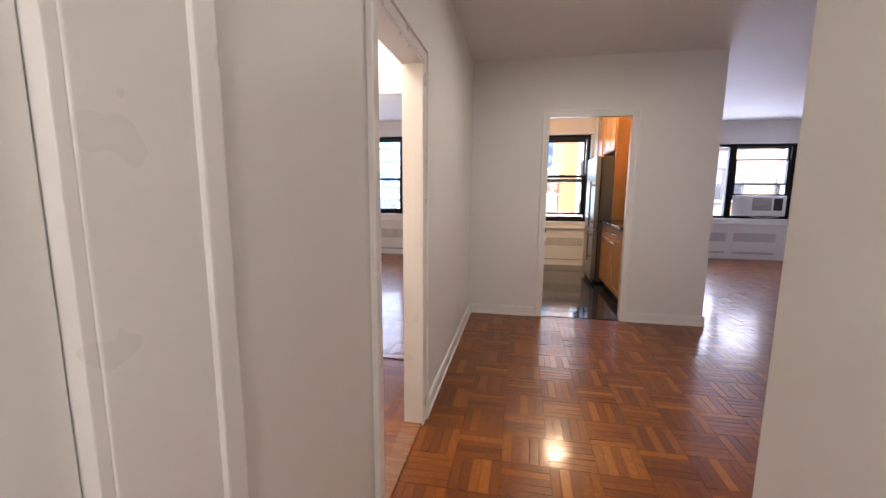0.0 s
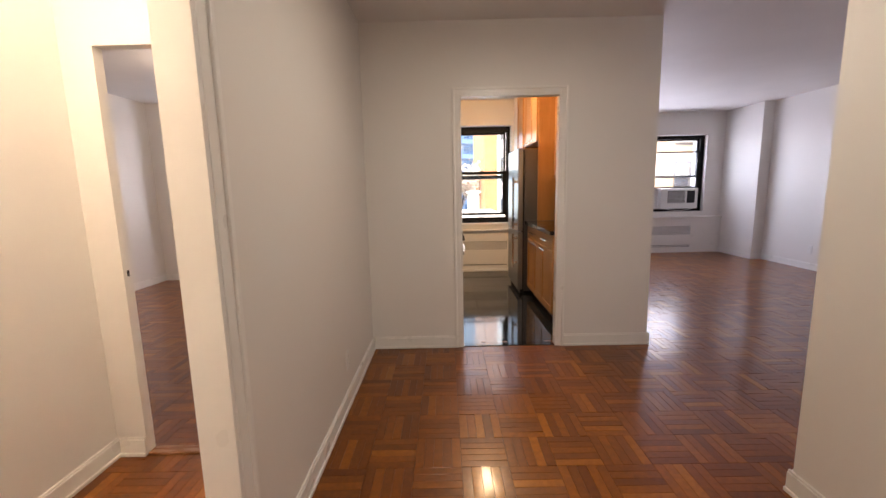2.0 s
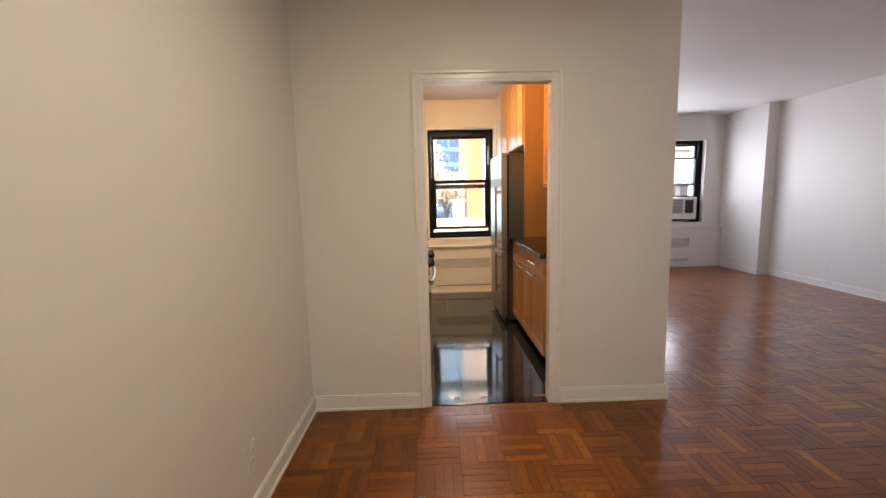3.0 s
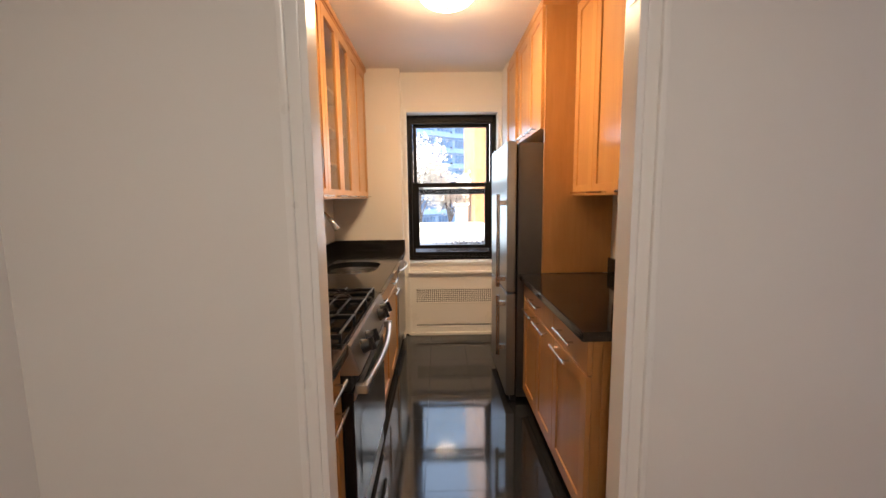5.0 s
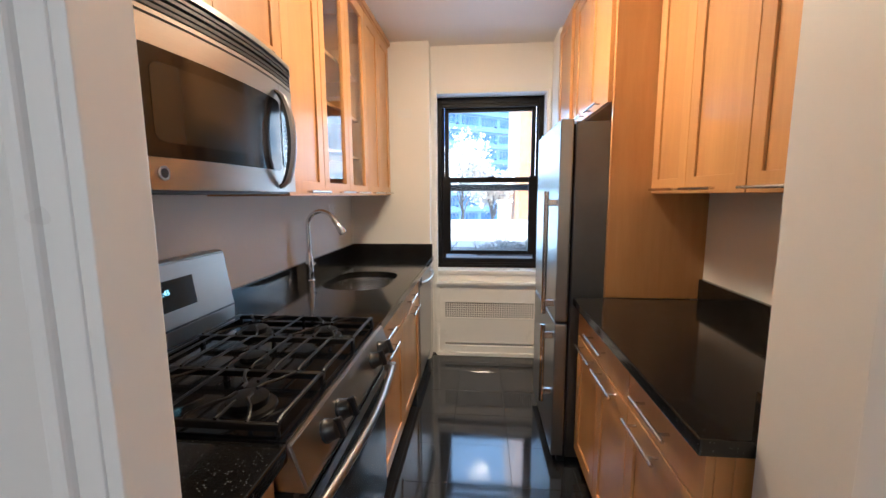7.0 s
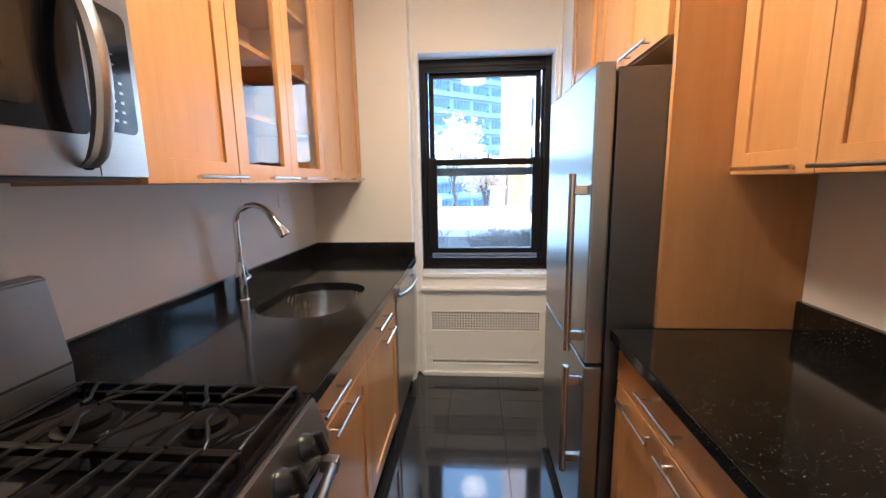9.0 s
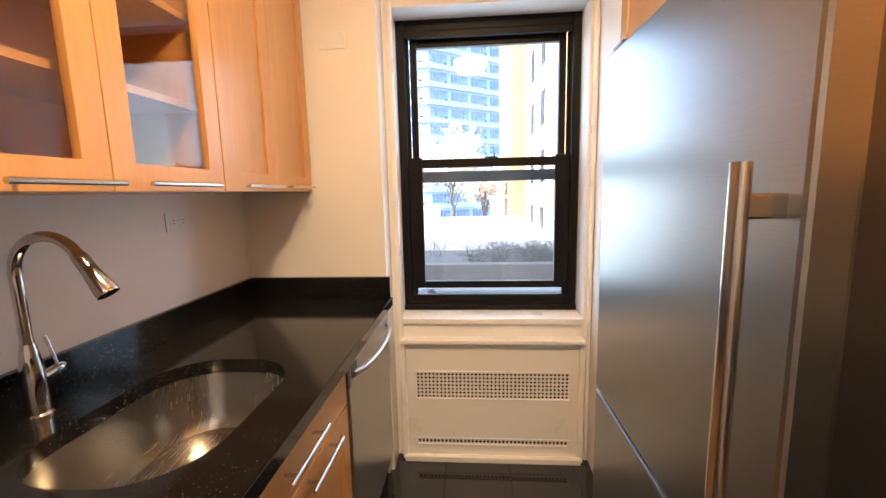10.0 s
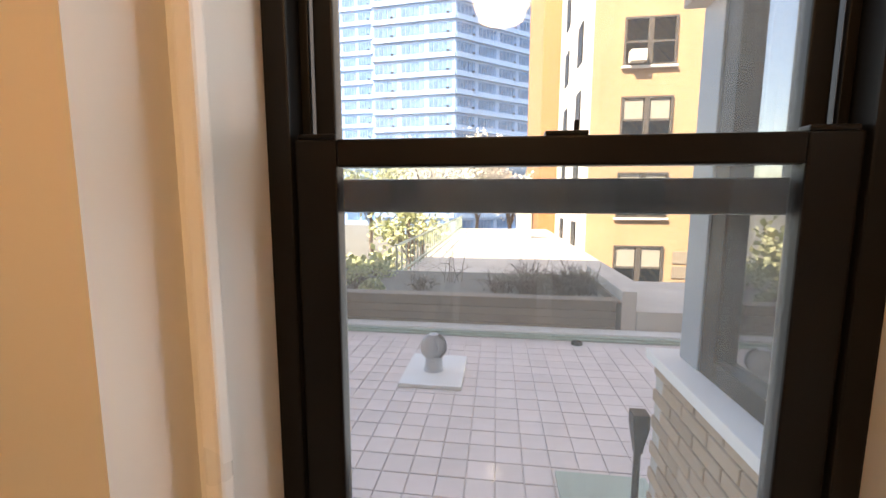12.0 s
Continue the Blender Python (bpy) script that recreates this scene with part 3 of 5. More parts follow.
    bm = bmesh.new()
    d = face + out * 0.032
    pts = lambda a: (d, a, z) if axis == "y" else (a, d, z)
    tube(bm, (pts(a0), pts(a1)), r, 10)
    for a in (a0 + 0.035, a1 - 0.035):
        tube(bm, ((face, a, z), (d, a, z)) if axis == "y" else ((a, face, z), (a, d, z)), r * 0.75, 8)
    return part("handle", bm, NICKEL, parent, "satin nickel bar handle", True)


def shaker(parent, y0, y1, z0, z1, face, out, handle=None, glass=False, name="door", gap=0.0015, rail=0.062, flat=False):
    """A framed cupboard front in a plane across x at face; out: +1 if it looks to +x. handle: (y0, y1, z)."""
    y0, y1, z0, z1 = y0 + gap, y1 - gap, z0 + gap, z1 - gap
    f0, f1 = sorted((face - out * 0.020, face))
    bm = bmesh.new()
    if flat:
        box(bm, f0, f1, y0, y1, z0, z1, bevel=0.002)
    else:
        w = rail
        loops = []
        for f in (f0, f1):
            for k in (0, w):
                loops.append([bm.verts.new((f, y, z)) for y, z in ((y0 + k, z0 + k), (y1 - k, z0 + k), (y1 - k, z1 - k), (y0 + k, z1 - k))])
        for a, b in ((0, 1), (2, 3), (0, 2), (1, 3)):
            for k in range(4):
                bm.faces.new((loops[a][k], loops[a][(k + 1) % 4], loops[b][(k + 1) % 4], loops[b][k]))
        bmesh.ops.recalc_face_normals(bm, faces=bm.faces)
        bmesh.ops.bevel(bm, geom=[e for e in bm.edges if len(e.link_faces) == 2 and e.calc_face_angle(0) > 0.5], offset=0.002, segments=2, profile=0.6, affect="EDGES")
    d = part(name, bm, MAPLE, parent)
    if not glass and not flat:
        p0, p1 = sorted((face - out * 0.016, face - out * 0.009))
        block("panel", MAPLE, d, (p0, p1, y0 + rail - 0.004, y1 - rail + 0.004, z0 + rail - 0.004, z1 - rail + 0.004))
    if glass:
        p0, p1 = sorted((face - out * 0.014, face - out * 0.010))
        g = block("glass_pane", CABINET_GLASS, d, (p0, p1, y0 + rail - 0.004, y1 - rail + 0.004, z0 + rail - 0.004, z1 - rail + 0.004), label="clear glass pane")
        g.visible_shadow = False
    if handle:
        pull(d, "y", handle[0], handle[1], face, out, handle[2])
    return d


def carcass(parent, x0, x1, y0, y1, z0, z1, name="body"):
    return block(name, MAPLE, parent, (x0, x1, y0, y1, z0, z1), bevel=0.0015)


def open_carcass(parent, x0, x1, y0, y1, z0, z1, shelves):
    t = 0.018
    body = block("body", MAPLE, parent, (x0, x0 + t, y0, y1, z0, z1), (x0 + t, x1, y0, y0 + t, z0, z1), (x0 + t, x1, y1 - t, y1, z0, z1), (x0 + t, x1, y0 + t, y1 - t, z0, z0 + t), (x0 + t, x1, y0 + t, y1 - t, z1 - t, z1))
    for z in shelves:
        block("shelf", MAPLE, parent, (x0 + t, x1 - 0.03, y0 + t, y1 - t, z, z + t), label="pale maple shelf")
    return body


TOP = 2.60
FX = 0.27
WALL_GROUP = "maple wall cabinets"
# west wall cabinets
c = thing("wall_cabinet", (K_W, 5.58, 1.427), "honey maple wall cabinet with a framed door", "wall cabinet", WALL_GROUP)
carcass(c, K_W + 0.002, FX - 0.021, 5.391, 5.769, 1.427, TOP)
shaker(c, 5.391, 5.769, 1.427, TOP, FX, 1, (5.53, 5.76, 1.446))
c = thing("wall_cabinet", (K_W, 6.15, 1.427), "honey maple wall cabinet with two glazed doors and empty shelves", "wall cabinet", WALL_GROUP)
open_carcass(c, K_W + 0.002, FX - 0.021, 5.771, 6.539, 1.427, TOP, (1.66, 1.90, 2.16))
shaker(c, 5.771, 6.155, 1.427, TOP, FX, 1, (5.93, 6.15, 1.446), glass=True)
shaker(c, 6.155, 6.539, 1.427, TOP, FX, 1, (6.22, 6.47, 1.446), glass=True)
c = thing("wall_cabinet", (K_W, 6.87, 1.427), "honey maple wall cabinet with two framed doors", "wall cabinet", WALL_GROUP)
carcass(c, K_W + 0.002, FX - 0.021, 6.541, 7.215, 1.427, TOP)
shaker(c, 6.541, 6.88, 1.427, TOP, FX, 1, (6.62, 6.86, 1.446))
shaker(c, 6.88, 7.215, 1.427, TOP, FX, 1, (6.93, 7.16, 1.446))
c = thing("wall_cabinet", (K_W, 4.98, 1.902), "short honey maple cabinet above the microwave", "wall cabinet", WALL_GROUP)
carcass(c, K_W + 0.002, FX - 0.021, 4.592, 5.389, 1.902, TOP)
shaker(c, 4.592, 4.99, 1.902, TOP, FX, 1, (4.74, 4.97, 1.921))
shaker(c, 4.99, 5.389, 1.902, TOP, FX, 1, (5.03, 5.265, 1.921))
c = thing("wall_cabinet", (K_W, 4.49, 1.427), "narrow honey maple wall cabinet beside the kitchen doorway", "wall cabinet", WALL_GROUP)
carcass(c, K_W + 0.002, FX - 0.021, K_S + 0.005, 4.590, 1.427, TOP)
shaker(c, K_S + 0.005, 4.590, 1.427, TOP, FX, 1)
structure("trim_cabinet_west", boxes((K_W + 0.002, FX + 0.004, K_S + 0.002, 7.228, TOP + 0.001, CEIL - 0.001), (K_W + 0.002, FX + 0.016, K_S + 0.002, 7.228, TOP + 0.012, CEIL - 0.0015), bevel=0.002), MAPLE, "maple filler strip between cabinets and ceiling", "trim")

# east wall cabinets
RX = 1.83
c = thing("wall_cabinet", (K_E, 5.5, 1.424), "honey maple wall cabinet with two framed doors over the worktop", "wall cabinet", WALL_GROUP)
carcass(c, RX + 0.021, K_E - 0.002, 5.166, 5.862, 1.428, TOP)
shaker(c, 5.54, 5.862, 1.428, TOP, RX, -1, (5.57, 5.80, 1.446))
shaker(c, 5.166, 5.54, 1.428, TOP, RX, -1, (5.30, 5.52, 1.446))
c = thing("wall_cabinet", (K_E, 4.9, 1.424), "honey maple wall cabinet with a wide framed door", "wall cabinet", WALL_GROUP)
carcass(c, RX + 0.021, K_E - 0.002, 4.70, 5.164, 1.428, TOP)
shaker(c, 4.70, 5.164, 1.428, TOP, RX, -1, (4.93, 5.15, 1.446))
c = thing("wall_cabinet", (K_E, 6.25, 1.86), "deep honey maple cabinet above the refrigerator", "wall cabinet", WALL_GROUP)
carcass(c, 1.641, K_E - 0.002, 5.888, 6.619, 1.86, TOP)
shaker(c, 5.888, 6.254, 1.86, TOP, 1.62, -1, (5.98, 6.22, 1.878))
shaker(c, 6.254, 6.619, 1.86, TOP, 1.62, -1, (6.30, 6.56, 1.878))
c = thing("side_panel", (1.87, 5.875, 0.917), "tall plain maple end panel beside the refrigerator", "panel")
block("edge_band", MAPLE, c, (1.6405, 1.6445, 5.8655, 5.8865, 0.917, TOP), bevel=0.0008, label="paler maple edge band")
block("panel", MAPLE, c, (1.645, K_E - 0.002, 5.866, 5.886, 0.917, TOP), bevel=0.001)
structure("trim_cabinet_east", boxes((RX - 0.004, K_E - 0.002, 4.70, 5.864, TOP + 0.001, CEIL - 0.001), (1.616, K_E - 0.002, 5.866, 7.078, TOP + 0.001, CEIL - 0.001), bevel=0.002), MAPLE, "maple filler strip between cabinets and ceiling", "trim")
c = thing("tall_cabinet", (K_E, 6.85, 0.0), "tall honey maple pantry cabinet between refrigerator and window pier", "cabinet")
carcass(c, 1.621, K_E - 0.002, 6.622, 7.078, 0.0, TOP)
shaker(c, 6.66, 7.078, 1.44, TOP, 1.60, -1, (6.69, 6.93, 1.476))
shaker(c, 6.66, 7.078, 0.10, 1.425, 1.60, -1, (6.69, 6.93, 1.404))

# west base units
BX = 0.595
BASE = "maple base cabinets"


def base_unit(y0, y1, x_back, face, out, label, drawers, doors, high=0.874):
    """Base cabinet with a recessed plinth. drawers, doors: (y0, y1, handle y0, handle y1)."""
    b = thing("base_cabinet", ((x_back + face) / 2, (y0 + y1) / 2, 0), label, "base cabinet", BASE)
    xs = sorted((x_back, face - out * 0.021))
    block("body", MAPLE, b, (xs[0], xs[1], y0, y1, 0.10, high), bevel=0.001)
    ps = sorted((x_back, face - out * 0.075))
    block("plinth", BLACK_PLASTIC, b, (ps[0], ps[1], y0, y1, 0.0, 0.10))
    for p, q, h0, h1 in drawers:
        shaker(b, p, q, 0.728, 0.872, face, out, (h0, h1, 0.803), name="drawer_front", flat=True)
    for p, q, h0, h1 in doors:
        shaker(b, p, q, 0.105, 0.724, face, out, (h0, h1, 0.700))
    return b


base_unit(5.395, 5.985, K_W + 0.002, BX, 1, "honey maple sink base cabinet with drawer front and door", ((5.395, 5.985, 5.46, 5.67),), ((5.395, 5.985, 5.53, 5.75),), 0.66)
base_unit(5.985, 6.578, K_W + 0.002, BX, 1, "honey maple sink base cabinet with drawer front and door", ((5.985, 6.578, 6.10, 6.33),), ((5.985, 6.578, 6.21, 6.43),), 0.66)
base_unit(K_S + 0.004, 4.582, K_W + 0.002, BX, 1, "narrow honey maple base cabinet beside the range", ((K_S + 0.004, 4.582, 4.32, 4.54),), ((K_S + 0.004, 4.582, 4.32, 4.54),))
# east base units
base_unit(5.16, 5.862, K_E - 0.002, 1.52, -1, "honey maple base cabinet with a drawer over two doors", ((5.16, 5.862, 5.39, 5.63),), ((5.16, 5.51, 5.25, 5.49), (5.51, 5.862, 5.54, 5.78)))
b = base_unit(4.70, 5.158, K_E - 0.002, 1.52, -1, "honey maple base cabinet with a drawer over a door", ((4.70, 5.158, 4.835, 5.065),), ((4.70, 5.158, 4.887, 5.116),))
block("filler", MAPLE, b, (1.578, 1.5975, 4.694, 4.699, 0.0, 0.874), bevel=0.001)


# worktops
def rounded(cx, cy, hx, hy, r, n=8):
    """A rounded rectangle, counterclockwise."""
    pts = []
    for sx, sy, a in ((1, 1, 0), (-1, 1, 90), (-1, -1, 180), (1, -1, 270)):
        for k in range(n + 1):
            t = radians(a + 90 * k / n)
            pts.append((cx + sx * (hx - r) + r * math.cos(t), cy + sy * (hy - r) + r * math.sin(t)))
    return pts


SINK = (0.302, 6.215, 0.195, 0.276, 0.16)


def slab_with_hole(bm, x0, x1, y0, y1, z0, z1, hole):
    """A flat slab with a rounded hole cut through it."""
    cx, cy = hole[:2]
    ring = rounded(*hole)
    n = len(ring)
    outer = []
    for hx, hy in ring:
        dx, dy = hx - cx, hy - cy
        k = min(((x1 - cx) / dx if dx > 1e-6 else (x0 - cx) / dx if dx < -1e-6 else 1e9), ((y1 - cy) / dy if dy > 1e-6 else (y0 - cy) / dy if dy < -1e-6 else 1e9))
        outer.append((cx + dx * k, cy + dy * k))
    lay = {}
    for z in (z0, z1):
        lay[z] = ([bm.verts.new((*p, z)) for p in ring], [bm.verts.new((*p, z)) for p in outer])
    corners = ((x1, y1), (x0, y1), (x0, y0), (x1, y0))
    for z in (z0, z1):
        r, o = lay[z]
        for k in range(n):
            m = (k + 1) % n
            pts = [r[k], r[m], o[m], o[k]]
            a, b = outer[k], outer[m]
            extra = [c for c in corners if abs(a[0] - b[0]) > 1e-5 and abs(a[1] - b[1]) > 1e-5 and min(a[0], b[0]) - 1e-6 <= c[0] <= max(a[0], b[0]) + 1e-6 and min(a[1], b[1]) - 1e-6 <= c[1] <= max(a[1], b[1]) + 1e-6]
            if extra:
                pts = [r[k], r[m], o[m], bm.verts.new((*extra[0], z)), o[k]]
            bm.faces.new(pts)
    for k in range(n):
        m = (k + 1) % n
        bm.faces.new((lay[z0][0][k], lay[z0][0][m], lay[z1][0][m], lay[z1][0][k]))
    box(bm, x1 - 0.001, x1 + 0.004, y0, y1, z0, z1 - 0.001, bevel=0.0015)
    box(bm, x0, x1, y0 - 0.001, y0, z0, z1)


wt = thing("worktop", (0.27, 6.3, 0.876), "polished black granite worktop with an undermount sink cut-out", "worktop")
bm = bmesh.new()
slab_with_hole(bm, K_W + 0.002, 0.622, 5.394, 7.228, 0.876, 0.915, SINK)
part("slab", bm, GRANITE, wt)
block("upstand", GRANITE, wt, (K_W + 0.002, K_W + 0.022, 5.394, 7.206, 0.916, 1.017), bevel=0.002)
block("upstand", GRANITE, wt, (K_W + 0.002, 0.618, 7.208, 7.228, 0.916, 1.017), bevel=0.002)
wt = thing("worktop", (0.27, 4.48, 0.876), "short black granite worktop between doorway and range", "worktop")
block("slab", GRANITE, wt, (K_W + 0.002, 0.628, K_S + 0.002, 4.584, 0.876, 0.915), bevel=0.004)
block("upstand", GRANITE, wt, (K_W + 0.002, K_W + 0.022, K_S + 0.002, 4.584, 0.916, 1.017), bevel=0.002)
wt = thing("worktop", (1.8, 5.27, 0.876), "polished black granite worktop on the maple base cabinets", "worktop")
block("slab", GRANITE, wt, (1.488, K_E - 0.002, 4.672, 5.864, 0.876, 0.915), bevel=0.004)
block("upstand", GRANITE, wt, (K_E - 0.022, K_E - 0.002, 4.693, 5.864, 0.916, 1.017), bevel=0.002)
block("upstand", GRANITE, wt, (1.602, K_E - 0.002, 4.672, 4.692, 0.916, 1.017), bevel=0.002)

# sink and tap
sk = thing("sink", (0.305, 6.185, 0.70), "undermount stainless steel sink with a rounded bowl", "sink")
bm = bmesh.new()
rings = []
for grow, z, r in ((0.012, 0.874, 0.172), (0.004, 0.872, 0.164), (0.0, 0.84, 0.16), (-0.008, 0.74, 0.15), (-0.03, 0.705, 0.13), (-0.09, 0.695, 0.09)):
    rings.append([bm.verts.new((x, y, z)) for x, y in rounded(SINK[0], SINK[1], SINK[2] + grow, SINK[3] + grow, r)])
for a, b in zip(rings, rings[1:]):
    for k in range(len(a)):
        bm.faces.new((a[k], a[(k + 1) % len(a)], b[(k + 1) % len(b)], b[k]))
bm.faces.new(rings[-1])
part("bowl", bm, SINK_STEEL, sk, smooth=True)
bm = bmesh.new()
lathe(bm, ((0.042, 0.0), (0.042, 0.003), (0.030, 0.001), (0.010, 0.0015)), (0.302, 6.215, 0.696), 24)
part("drain", bm, CHROME, sk, "round chrome drain", True)

bx, by = -0.004, 6.165
tap = thing("faucet", (bx, by, 0.915), "chrome gooseneck pull-down faucet on the granite worktop", "faucet")
bm = bmesh.new()
lathe(bm, ((0.028, 0.0), (0.028, 0.005), (0.0235, 0.010), (0.0225, 0.115), (0.018, 0.150), (0.0145, 0.175)), (bx, by, 0.915), 28)
part("base", bm, CHROME, tap, smooth=True)
bm = bmesh.new()
R = 0.084
pts = [(bx, by, 1.08), (bx, by, 1.16), (bx, by, 1.245)] + [(bx + R - R * math.cos(a), by, 1.252 + R * math.sin(a)) for a in arc(16, 0.10, 2.62)]
tube(bm, pts, 0.0125, 16)
part("gooseneck", bm, CHROME, tap, smooth=True)
e = Vector(pts[-1])
d = (e - Vector(pts[-2])).normalized()
bm = bmesh.new()
tube(bm, (e - d * 0.002, e + d * 0.004, e + d * 0.034), (0.0140, 0.0155, 0.0165), 18)
part("collar", bm, NICKEL, tap, "satin collar of the spray head", True)
bm = bmesh.new()
tube(bm, (e + d * 0.035, e + d * 0.040, e + d * 0.098, e + d * 0.106), (0.0158, 0.0168, 0.0235, 0.0225), 18)
part("spray_head", bm, CHROME, tap, "flared chrome spray head", True)
bm = bmesh.new()
tube(bm, ((bx, by + 0.018, 1.000), (bx, by + 0.058, 1.006), (bx, by + 0.068, 1.008), (bx, by + 0.074, 1.009)), (0.0125, 0.0125, 0.011, 0.006), 16)
hub = part("lever_hub", bm, CHROME, tap, smooth=True)
bm = bmesh.new()
tube(bm, ((bx, by + 0.056, 1.015), (bx - 0.006, by + 0.054, 1.050), (bx - 0.014, by + 0.050, 1.090)), (0.0052, 0.0046, 0.0050), 10)
part("lever", bm, CHROME, hub, smooth=True)

# dishwasher
dw = thing("dishwasher", (0.27, 6.89, 0), "built-in dishwasher with a stainless front under the worktop", "dishwasher")
block("body", BLACK_PLASTIC, dw, (K_W + 0.01, 0.57, 6.582, 7.20, 0.0, 0.872))
block("door", STEEL, dw, (0.571, 0.603, 6.585, 7.198, 0.115, 0.775), bevel=0.004)
cp = block("control_panel", STEEL, dw, (0.571, 0.606, 6.585, 7.198, 0.779, 0.870), bevel=0.006)
block("vent", BLACK_PLASTIC, cp, (0.6062, 0.6085, 6.60, 6.66, 0.80, 0.845), bevel=0.001)
bm = bmesh.new()
tube(bm, [(0.606 + 0.045 * math.sin(math.pi * k / 12) ** 0.5, 6.63 + 0.53 * k / 12, 0.805) for k in range(13)], 0.011, 12)
part("handle", bm, STEEL, dw, "bowed stainless handle", True)
structure("trim_dishwasher_filler", boxes((K_W + 0.01, 0.585, 7.202, 7.228, 0.0, 0.874)), TRIM, "white filler strip beside the dishwasher", "trim")

# gas range
RY0, RY1 = 4.588, 5.390
rg = thing("gas_range", (0.27, 5.01, 0), "stainless gas range with black cooktop and cast-iron grates", "range")
block("body", STEEL_DARK, rg, (K_W + 0.012, 0.565, RY0, RY1, 0.02, 0.872))
bm = boxes((0.012, 0.599, RY0 + 0.001, RY1 - 0.001, 0.873, 0.905), bevel=0.006)
top = part("cooktop", bm, ENAMEL, rg, "glossy black enamel cooktop")
for rim in ((0.012, 0.030, RY0 + 0.001, RY1 - 0.001, 0.9052, 0.922), (0.5995, 0.6225, RY0 + 0.001, RY1 - 0.001, 0.9095, 0.915), (0.0305, 0.5995, RY0 + 0.001, RY0 + 0.020, 0.9052, 0.916), (0.0305, 0.5995, RY1 - 0.020, RY1 - 0.001, 0.9052, 0.916)):
    block("rim", ENAMEL, top, rim, bevel=0.004)
for cx, cy, r in ((0.17, 4.737, 0.042), (0.45, 4.737, 0.052), (0.17, 5.252, 0.048), (0.45, 5.252, 0.042), (0.31, 4.998, 0.040)):
    bm = bmesh.new()
    lathe(bm, ((r * 1.35, 0.0), (r * 1.3, 0.006), (r * 0.95, 0.009), (r * 0.95, 0.018), (r, 0.019), (r * 0.98, 0.027), (r * 0.5, 0.030), (0.0, 0.030)), (cx, cy, 0.905), 24)
    part("burner", bm, IRON, top, "black burner cap", True)


def grate(y0, y1, burners=()):
    """One cast-iron grate; round each burner its bars bend in towards the flame. burners: their x places."""
    z, r = 0.945, 0.0052
    bm = bmesh.new()
    xa, xb, ym = 0.045, 0.592, (y0 + y1) / 2
    for x in (xa, xb):
        tube(bm, ((x, y0, z - 0.004), (x, y0 + 0.02, z), (x, y1 - 0.02, z), (x, y1, z - 0.004)), r, 8)
    for y in (y0, y1):
        box(bm, xa - r, xb + r, y - 0.0055, y + 0.0055, z - 0.020, z - 0.003, bevel=0.002)
    if burners:
        for cx in burners:
            for side in (-1, 1):
                for end, far in ((y0, -1), (y1, 1)):
                    pts = [(cx + side * w, ym + far * d, z + h) for w, d, h in ((0.020, 0.012, 0.004), (0.024, 0.038, 0.004), (0.050, 0.070, 0.003), (0.072, abs(end - ym) - 0.012, 0.002), (0.073, abs(end - ym), -0.004))]
                    tube(bm, pts, r * 0.85, 8)
            for far, end in ((-1, y0), (1, y1)):
                tube(bm, ((cx, ym + far * 0.050, z + 0.003), (cx, end, z)), r * 0.85, 8)
        tube(bm, ((0.31, y0, z), (0.31, y1, z)), r * 0.85, 8)
    else:
        for x in (0.105, 0.170, 0.240, 0.310, 0.380, 0.450, 0.520):
            tube(bm, ((x, y0, z - 0.002), (x, y0 + 0.02, z + 0.003), (x, y1 - 0.02, z + 0.003), (x, y1, z - 0.002)), r * 0.85, 8)
    for x in (xa, xb, 0.31):
        for y in (y0, y1):
            tube(bm, ((x, y, z - 0.010), (x, y, 0.906)), (r, r * 1.3), 8)
    return part("grate", bm, IRON, rg, "black cast-iron grate", True)


grate(RY0 + 0.024, 4.861, (0.17, 0.45))
grate(4.869, 5.127)
grate(5.135, RY1 - 0.020, (0.17, 0.45))
# backguard, leaning back
bm = bmesh.new()
prof = ((-0.066, 0.873), (0.008, 0.873), (0.008, 0.985), (-0.022, 1.205), (-0.034, 1.212), (-0.066, 1.212))
cols = [[bm.verts.new((x, y, z)) for x, z in prof] for y in (RY0 + 0.004, RY1 - 0.004)]
for k in range(len(prof)):
    m = (k + 1) % len(prof)
    bm.faces.new((cols[0][k], cols[0][m], cols[1][m], cols[1][k]))
bm.faces.new(cols[0])
bm.faces.new(list(reversed(cols[1])))
bmesh.ops.bevel(bm, geom=list(bm.edges), offset=0.004, segments=2, affect="EDGES")
bg = part("backguard", bm, STEEL, rg, "brushed steel backguard")
lean = math.atan2(0.030, 0.22)
cy, cz = 5.045, 1.098
plate = Matrix.Translation((0.008 - (cz - 0.985) * math.tan(lean), cy, cz)) @ Matrix.Rotation(-lean, 4, "Y")
bm = bmesh.new()
box(bm, -0.002, 0.0035, -0.135, 0.135, -0.052, 0.052, bevel=0.002)
bmesh.ops.transform(bm, matrix=plate, verts=bm.verts)
part("display", bm, ENAMEL, bg, "black glass clock display")
bm = bmesh.new()
box(bm, -0.002, 0.002, RY0 - cy + 0.004, RY1 - cy - 0.004, -0.115, -0.108)
bmesh.ops.transform(bm, matrix=plate, verts=bm.verts)
part("seam", bm, BLACK_PLASTIC, bg)
txt = bpy.data.curves.new("clock", "FONT")
txt.body, txt.size, txt.align_x, txt.align_y, txt.extrude = "12:45", 0.026, "CENTER", "CENTER", 0.0004
tmp = bpy.data.objects.new("clock", txt)
face_m = plate @ Matrix.Translation((0.0045, -0.012, 0.012)) @ Matrix(((0, 0, 1, 0), (1, 0, 0, 0), (0, 1, 0, 0), (0, 0, 0, 1)))
me = bpy.data.meshes.new_from_object(tmp)
